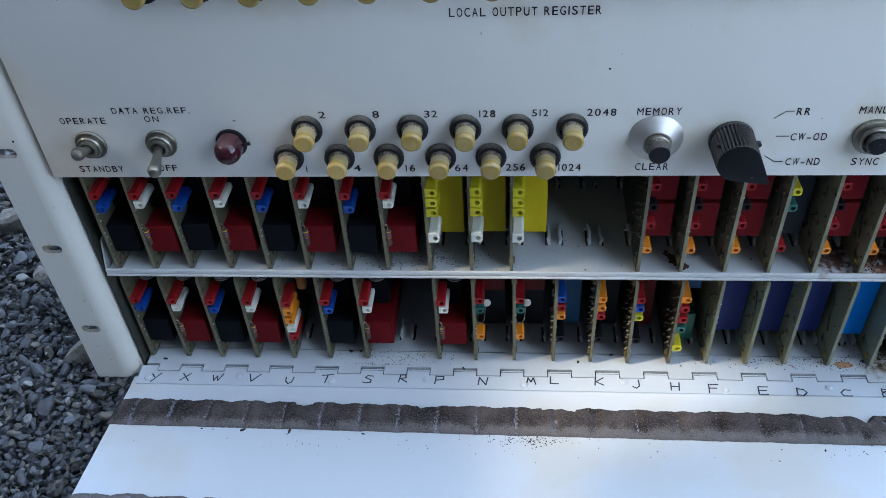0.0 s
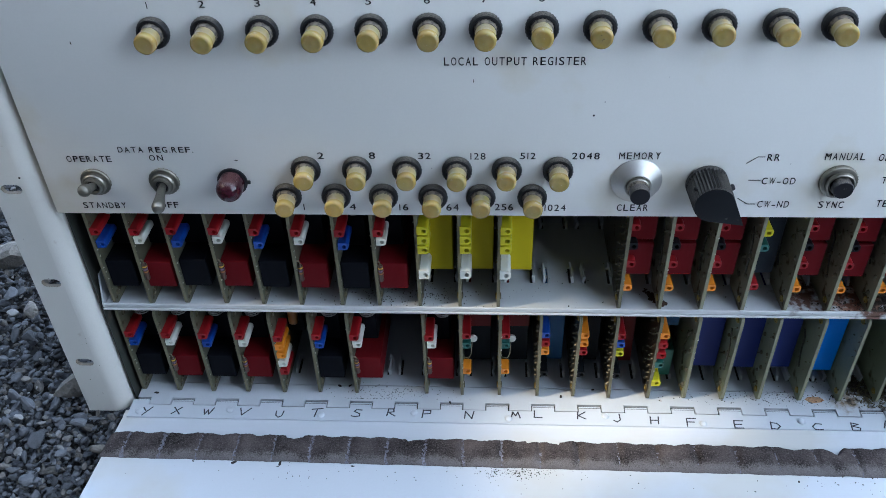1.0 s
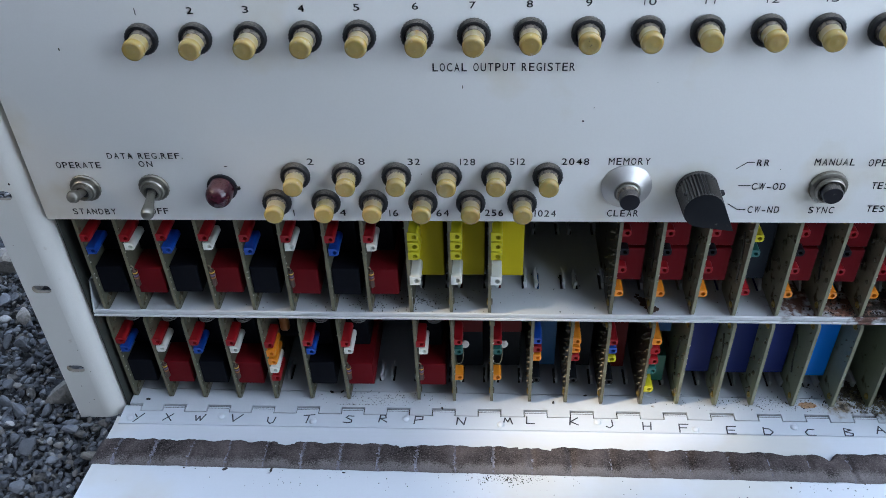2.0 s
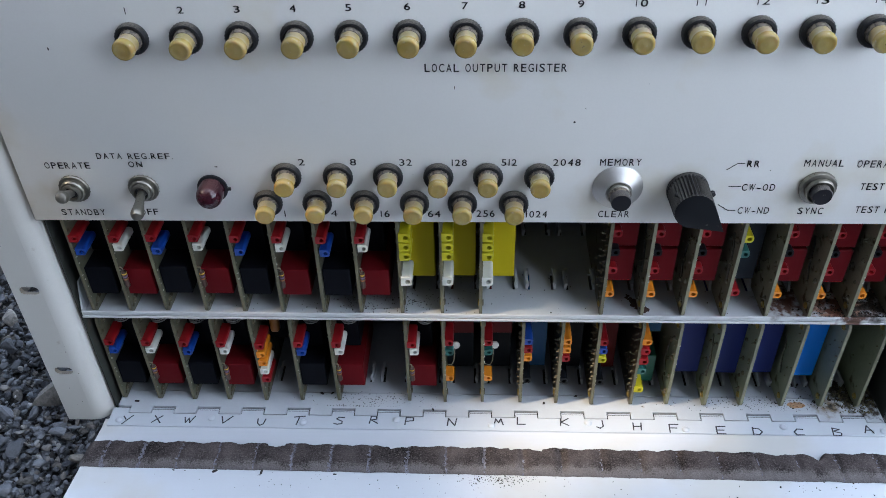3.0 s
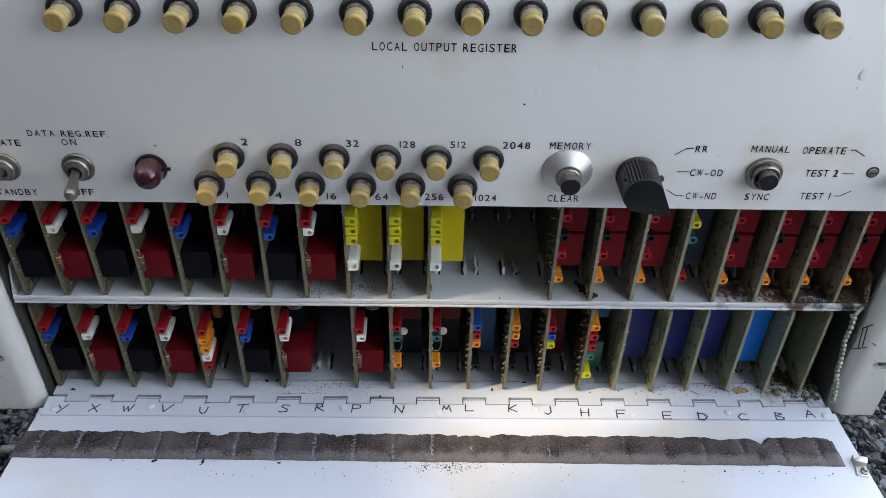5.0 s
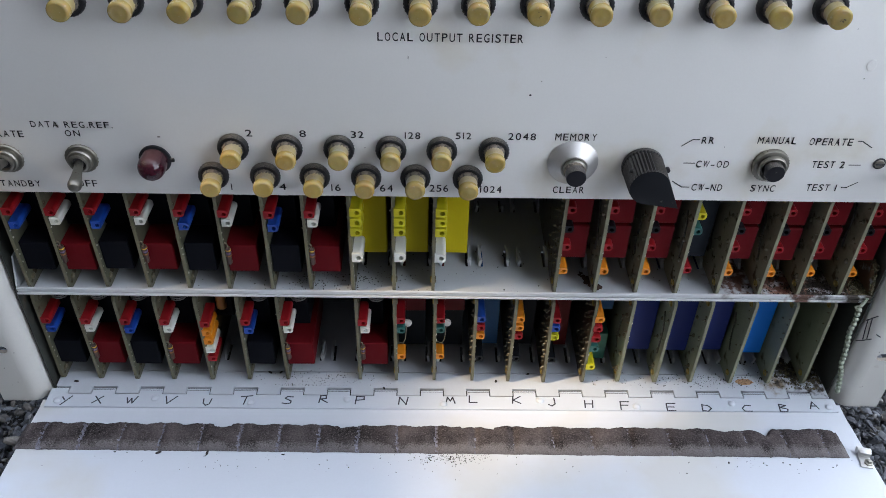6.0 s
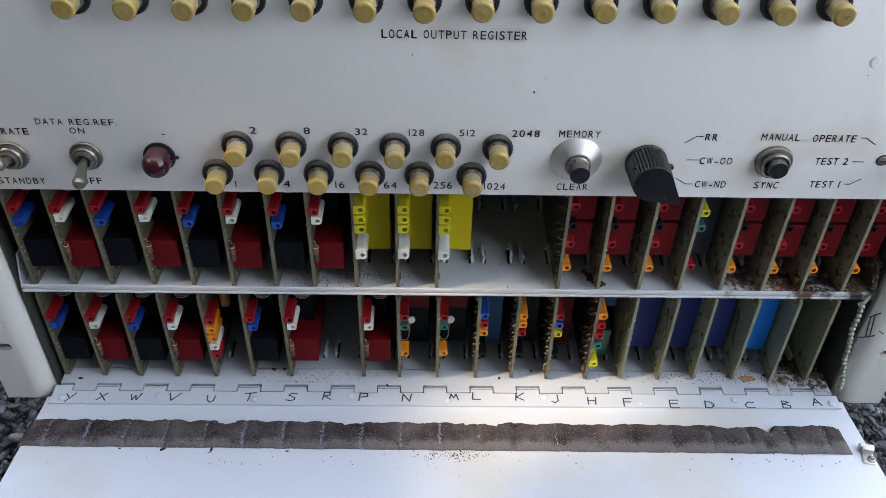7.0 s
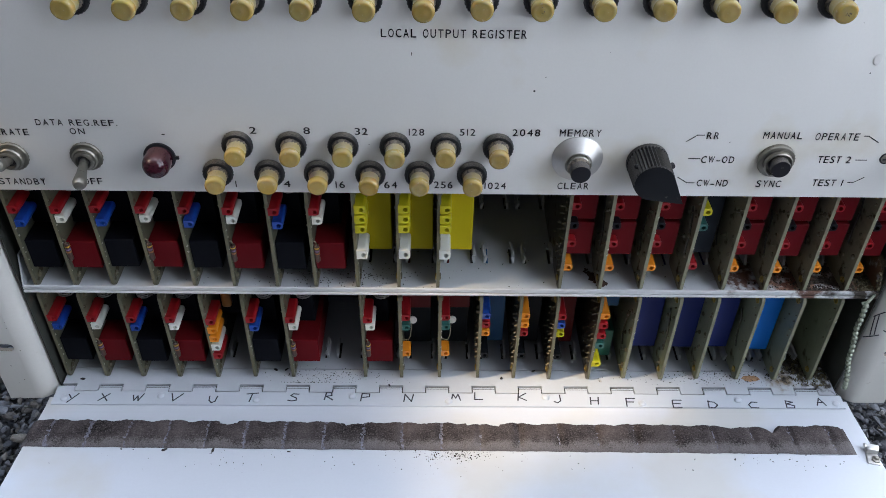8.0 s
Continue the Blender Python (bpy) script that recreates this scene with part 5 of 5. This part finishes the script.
crumbs("shelf_dirt", 3, 1000, cloud(0.190, 0.0135, 0.016, 0.006, SHELF_Z), 0.00018, 0.00065, M_CRUMB, "clotted dark dirt at the shelf's rusty end")
crumbs("moss", 4, 520, cloud(0.2095, 0.010, 0.0025, 0.004, SHELF_Z), 0.00028, 0.00086, M_MOSS, "dry moss caught at the shelf's end")
def on_flange(r):
    u = r.random()
    y = 0.0062 + 0.0055 * min(1.0, 2.2 * u) + 0.018 * max(0.0, u - 0.45)
    return (r.gauss(0.2131, 0.0005), y + r.gauss(0, 0.0006), SHELF_Z + 0.0022 + 0.0143 * min(1.0, 2.2 * u) - abs(r.gauss(0, 0.0006)))


crumbs("flange_moss", 14, 260, on_flange, 0.00025, 0.0008, M_MOSS, "dry moss along the edge of the shelf's end flange")
crumbs("leaf_crumbs", 5, 220, cloud(-0.068, 0.012, 0.016, 0.004, HINGE_Z), 0.00014, 0.00043, M_CRUMB, "dark crumbs on the hinge leaf")
crumbs("leaf_crumbs", 6, 420, cloud(0.15, 0.014, 0.025, 0.003, HINGE_Z), 0.00010, 0.00040, M_CRUMB, "dark crumbs on the hinge leaf")
crumbs("corner_litter", 7, 760, cloud(0.203, 0.020, 0.006, 0.006, HINGE_Z), 0.00021, 0.00079, M_MOSS, "moss and leaf litter in the corner of the tray")
crumbs("corner_litter", 8, 400, cloud(0.198, 0.022, 0.010, 0.006, HINGE_Z), 0.00021, 0.00079, M_CRUMB, "moss and leaf litter in the corner of the tray")


def on_face(cx, cv, sx, sv):
    def put(r):
        v = max(0.040, r.gauss(cv, sv))
        return on_door(r.gauss(cx, sx), v, -0.0009)
    return put


crumbs("door_crumbs", 9, 240, on_face(0.003, 0.043, 0.011, 0.0025), 0.00014, 0.00043, M_CRUMB, "foam crumbs on the white door")
crumbs("door_crumbs", 10, 120, on_face(-0.05, 0.047, 0.07, 0.006), 0.00007, 0.00036, M_CRUMB, "foam crumbs on the white door")
crumbs("door_crumbs", 11, 44, on_face(0.17, 0.046, 0.03, 0.003), 0.00014, 0.00050, M_CRUMB, "foam crumbs on the white door")
M_FLAKE = surf("dark_flake", (0.020, 0.017, 0.016), 0.9, var=0.4)


def flake(x, y, z, q, turn, label):
    """A dark angular crumb lying flat."""
    v, f = shapes[(int(abs(x) * 1e4) + 3) % len(shapes)]
    me = bpy.data.meshes.new("dirt_lump")
    me.from_pydata((v * np.array((1.35, 0.8, 0.6)) * q).tolist(), [], f.tolist())
    me.materials.append(M_FLAKE)
    ob = tagged(new("dirt_lump", me), label, "dirt", "lumps of dirt")
    ob.location, ob.rotation_euler = (x, y, z + 0.25 * q), (0, 0, turn)


for k, (x, y, q) in enumerate(((-0.2035, 0.0095, 0.0013), (0.0284, 0.0115, 0.0014), (-0.098, 0.0172, 0.0014), (-0.092, 0.0174, 0.0013), (-0.034, 0.0062, 0.0011), (0.047, 0.0172, 0.0013))):
    flake(x, y, HINGE_Z, q, k * 1.3, "small dark lump of dirt on the tray")
for x, v, q in ((-0.146, 0.0412, 0.0016), (-0.121, 0.0414, 0.0018), (-0.083, 0.0416, 0.0012), (-0.168, 0.0405, 0.0008)):
    flake(*on_door(x, v, -0.0009), q, x * 40, "dark scrap of foam on the white door")
stain = bmesh.new()
stain.faces.new([stain.verts.new((0.0050 * (1 + 0.3 * noise.noise((k * 0.9, 3, 1))) * math.cos(k * 0.2618), 0.0023 * (1 + 0.3 * noise.noise((k * 0.9, 7, 1))) * math.sin(k * 0.2618), 0.0)) for k in range(24)])
part("rust_stain", stain, surf("rust_wash", (0.33, 0.20, 0.10), 0.7, var=0.6, coarse=350, dust=(0.20, 0.09, 0.035), dust_amount=0.45, dust_scale=380), floor_tray, "tan rust stain", at=(0.1690, 0.0128, HINGE_Z + 0.00012))

# dark rust run beside one upper card
run_rng = random.Random(21)
rust_run = bmesh.new()
for k in range(46):
    u = run_rng.random()
    x, y = 0.0674 + 0.0072 * u + run_rng.gauss(0, 0.0005 + 0.0007 * u), 0.0235 - 0.0135 * u + run_rng.gauss(0, 0.0009)
    q, turn = run_rng.uniform(0.0004, 0.0014) * (0.6 + 0.7 * u), run_rng.uniform(0, 6.28)
    rust_run.faces.new([rust_run.verts.new((x + q * run_rng.uniform(0.6, 1.3) * math.cos(turn + a * 0.698), y + 1.4 * q * run_rng.uniform(0.6, 1.3) * math.sin(turn + a * 0.698), 0.00010 + k * 0.000004)) for a in range(9)])
part("rust_stain", rust_run, surf("dark_rust", (0.045, 0.021, 0.012), 0.85, var=0.6, coarse=500, dust=(0.10, 0.045, 0.02), dust_amount=0.42, dust_scale=700), shelf, "dark rust run beside a card", at=(0, 0, SHELF_Z))

# ---------------------------------------------------------------- unseen tree, added to shade the rack
AIM = Vector((0.035, -0.004, 0.008))
CROWN = AIM - SUN_TRAVEL * 5.0
tree = thing("tree", (CROWN.x - 0.9, CROWN.y - 0.5, -0.012), "unseen leafy green tree added to shade the rack", "tree")
base = Vector(tree.location)
trunk_bm = bmesh.new()


def limb(bm, pts, r0, r1, n=9):
    pts = [Vector(p) for p in pts]
    rings = []
    for k, p in enumerate(pts):
        d = (pts[min(k + 1, len(pts) - 1)] - pts[max(k - 1, 0)]).normalized()
        u = d.orthogonal().normalized()
        w = d.cross(u)
        r = r0 + (r1 - r0) * k / (len(pts) - 1)
        rings.append([bm.verts.new(p + r * (math.cos(2 * math.pi * j / n) * u + math.sin(2 * math.pi * j / n) * w)) for j in range(n)])
    for a, b in zip(rings, rings[1:]):
        for j in range(n):
            bm.faces.new((a[j], a[(j + 1) % n], b[(j + 1) % n], b[j]))
    bm.faces.new(rings[-1])


top = CROWN - base
limb(trunk_bm, [(0, 0, 0), (0.03, 0.02, 0.8), (0.08, 0.0, 1.8), (0.2, 0.1, 2.8)], 0.13, 0.08)
tree_rng = random.Random(11)
for k in range(9):
    end = top + Vector((tree_rng.uniform(-1.2, 1.2), tree_rng.uniform(-1.2, 1.2), tree_rng.uniform(-0.4, 0.9)))
    start = Vector((0.08, 0.0, 1.8)).lerp(Vector((0.2, 0.1, 2.8)), tree_rng.random())
    mid = start.lerp(end, 0.5) + Vector((0, 0, 0.2))
    limb(trunk_bm, [start, mid, end], 0.045, 0.012, 6)
part("trunk", trunk_bm, M_BARK, tree, "grey-brown trunk with spreading limbs")
leaf_v, leaf_f = [], []
# Openings in the crown, placed to drop sun patches on door, foam and panel.
SUN_GAPS = (((0.018, -0.004), 0.120, 0.040, 0.93), ((-0.016, -0.024), 0.068, 0.042, 0.985), ((-0.030, 0.028), 0.055, 0.034, 0.95), ((-0.02, -0.085), 0.060, 0.036, 0.80), ((-0.195, -0.064), 0.055, 0.034, 0.90), ((-0.095, 0.040), 0.056, 0.044, 0.985))
for _ in range(15000):
    p = Vector((tree_rng.gauss(0, 0.50), tree_rng.gauss(0, 0.50), tree_rng.gauss(0, 0.28)))
    world_p = CROWN + p
    flat = world_p - AIM
    flat -= SUN_TRAVEL * flat.dot(SUN_TRAVEL)
    hit = Vector((flat.x - flat.z / SUN_TRAVEL.z * SUN_TRAVEL.x, flat.y - flat.z / SUN_TRAVEL.z * SUN_TRAVEL.y))
    skip = False
    q = tree_rng.uniform(0.03, 0.06)
    # Slit kept free of leaves so sun reaches the shelf's front.
    if ((hit.x + 0.012) / (0.050 + q)) ** 2 + ((hit.y - 0.030) / (0.012 + q)) ** 2 < 1:
        continue
    for (gx, gy), ra, rb, clear in SUN_GAPS:
        if ((hit.x - gx) / ra) ** 2 + ((hit.y - gy) / rb) ** 2 < 1 and tree_rng.random() < clear:
            skip = True
    if skip:
        continue
    turn = Euler((tree_rng.uniform(-0.9, 0.9), tree_rng.uniform(-0.9, 0.9), tree_rng.uniform(0, 6.28))).to_matrix()
    k = len(leaf_v)
    for u, v, w in ((-1, 0, 0), (-0.2, 0.5, 0.12), (1, 0, -0.1), (-0.2, -0.5, 0.12)):
        leaf_v.append(tuple(top + p + turn @ Vector((u * q, v * q, w * q))))
    leaf_f.append((k, k + 1, k + 2))
    leaf_f.append((k, k + 2, k + 3))
crown_me = bpy.data.meshes.new("crown")
crown_me.from_pydata(leaf_v, [], leaf_f)
crown_me.materials.append(M_LEAVES)
part("crown", crown_me, M_LEAVES, tree, "loose crown of small green leaves")
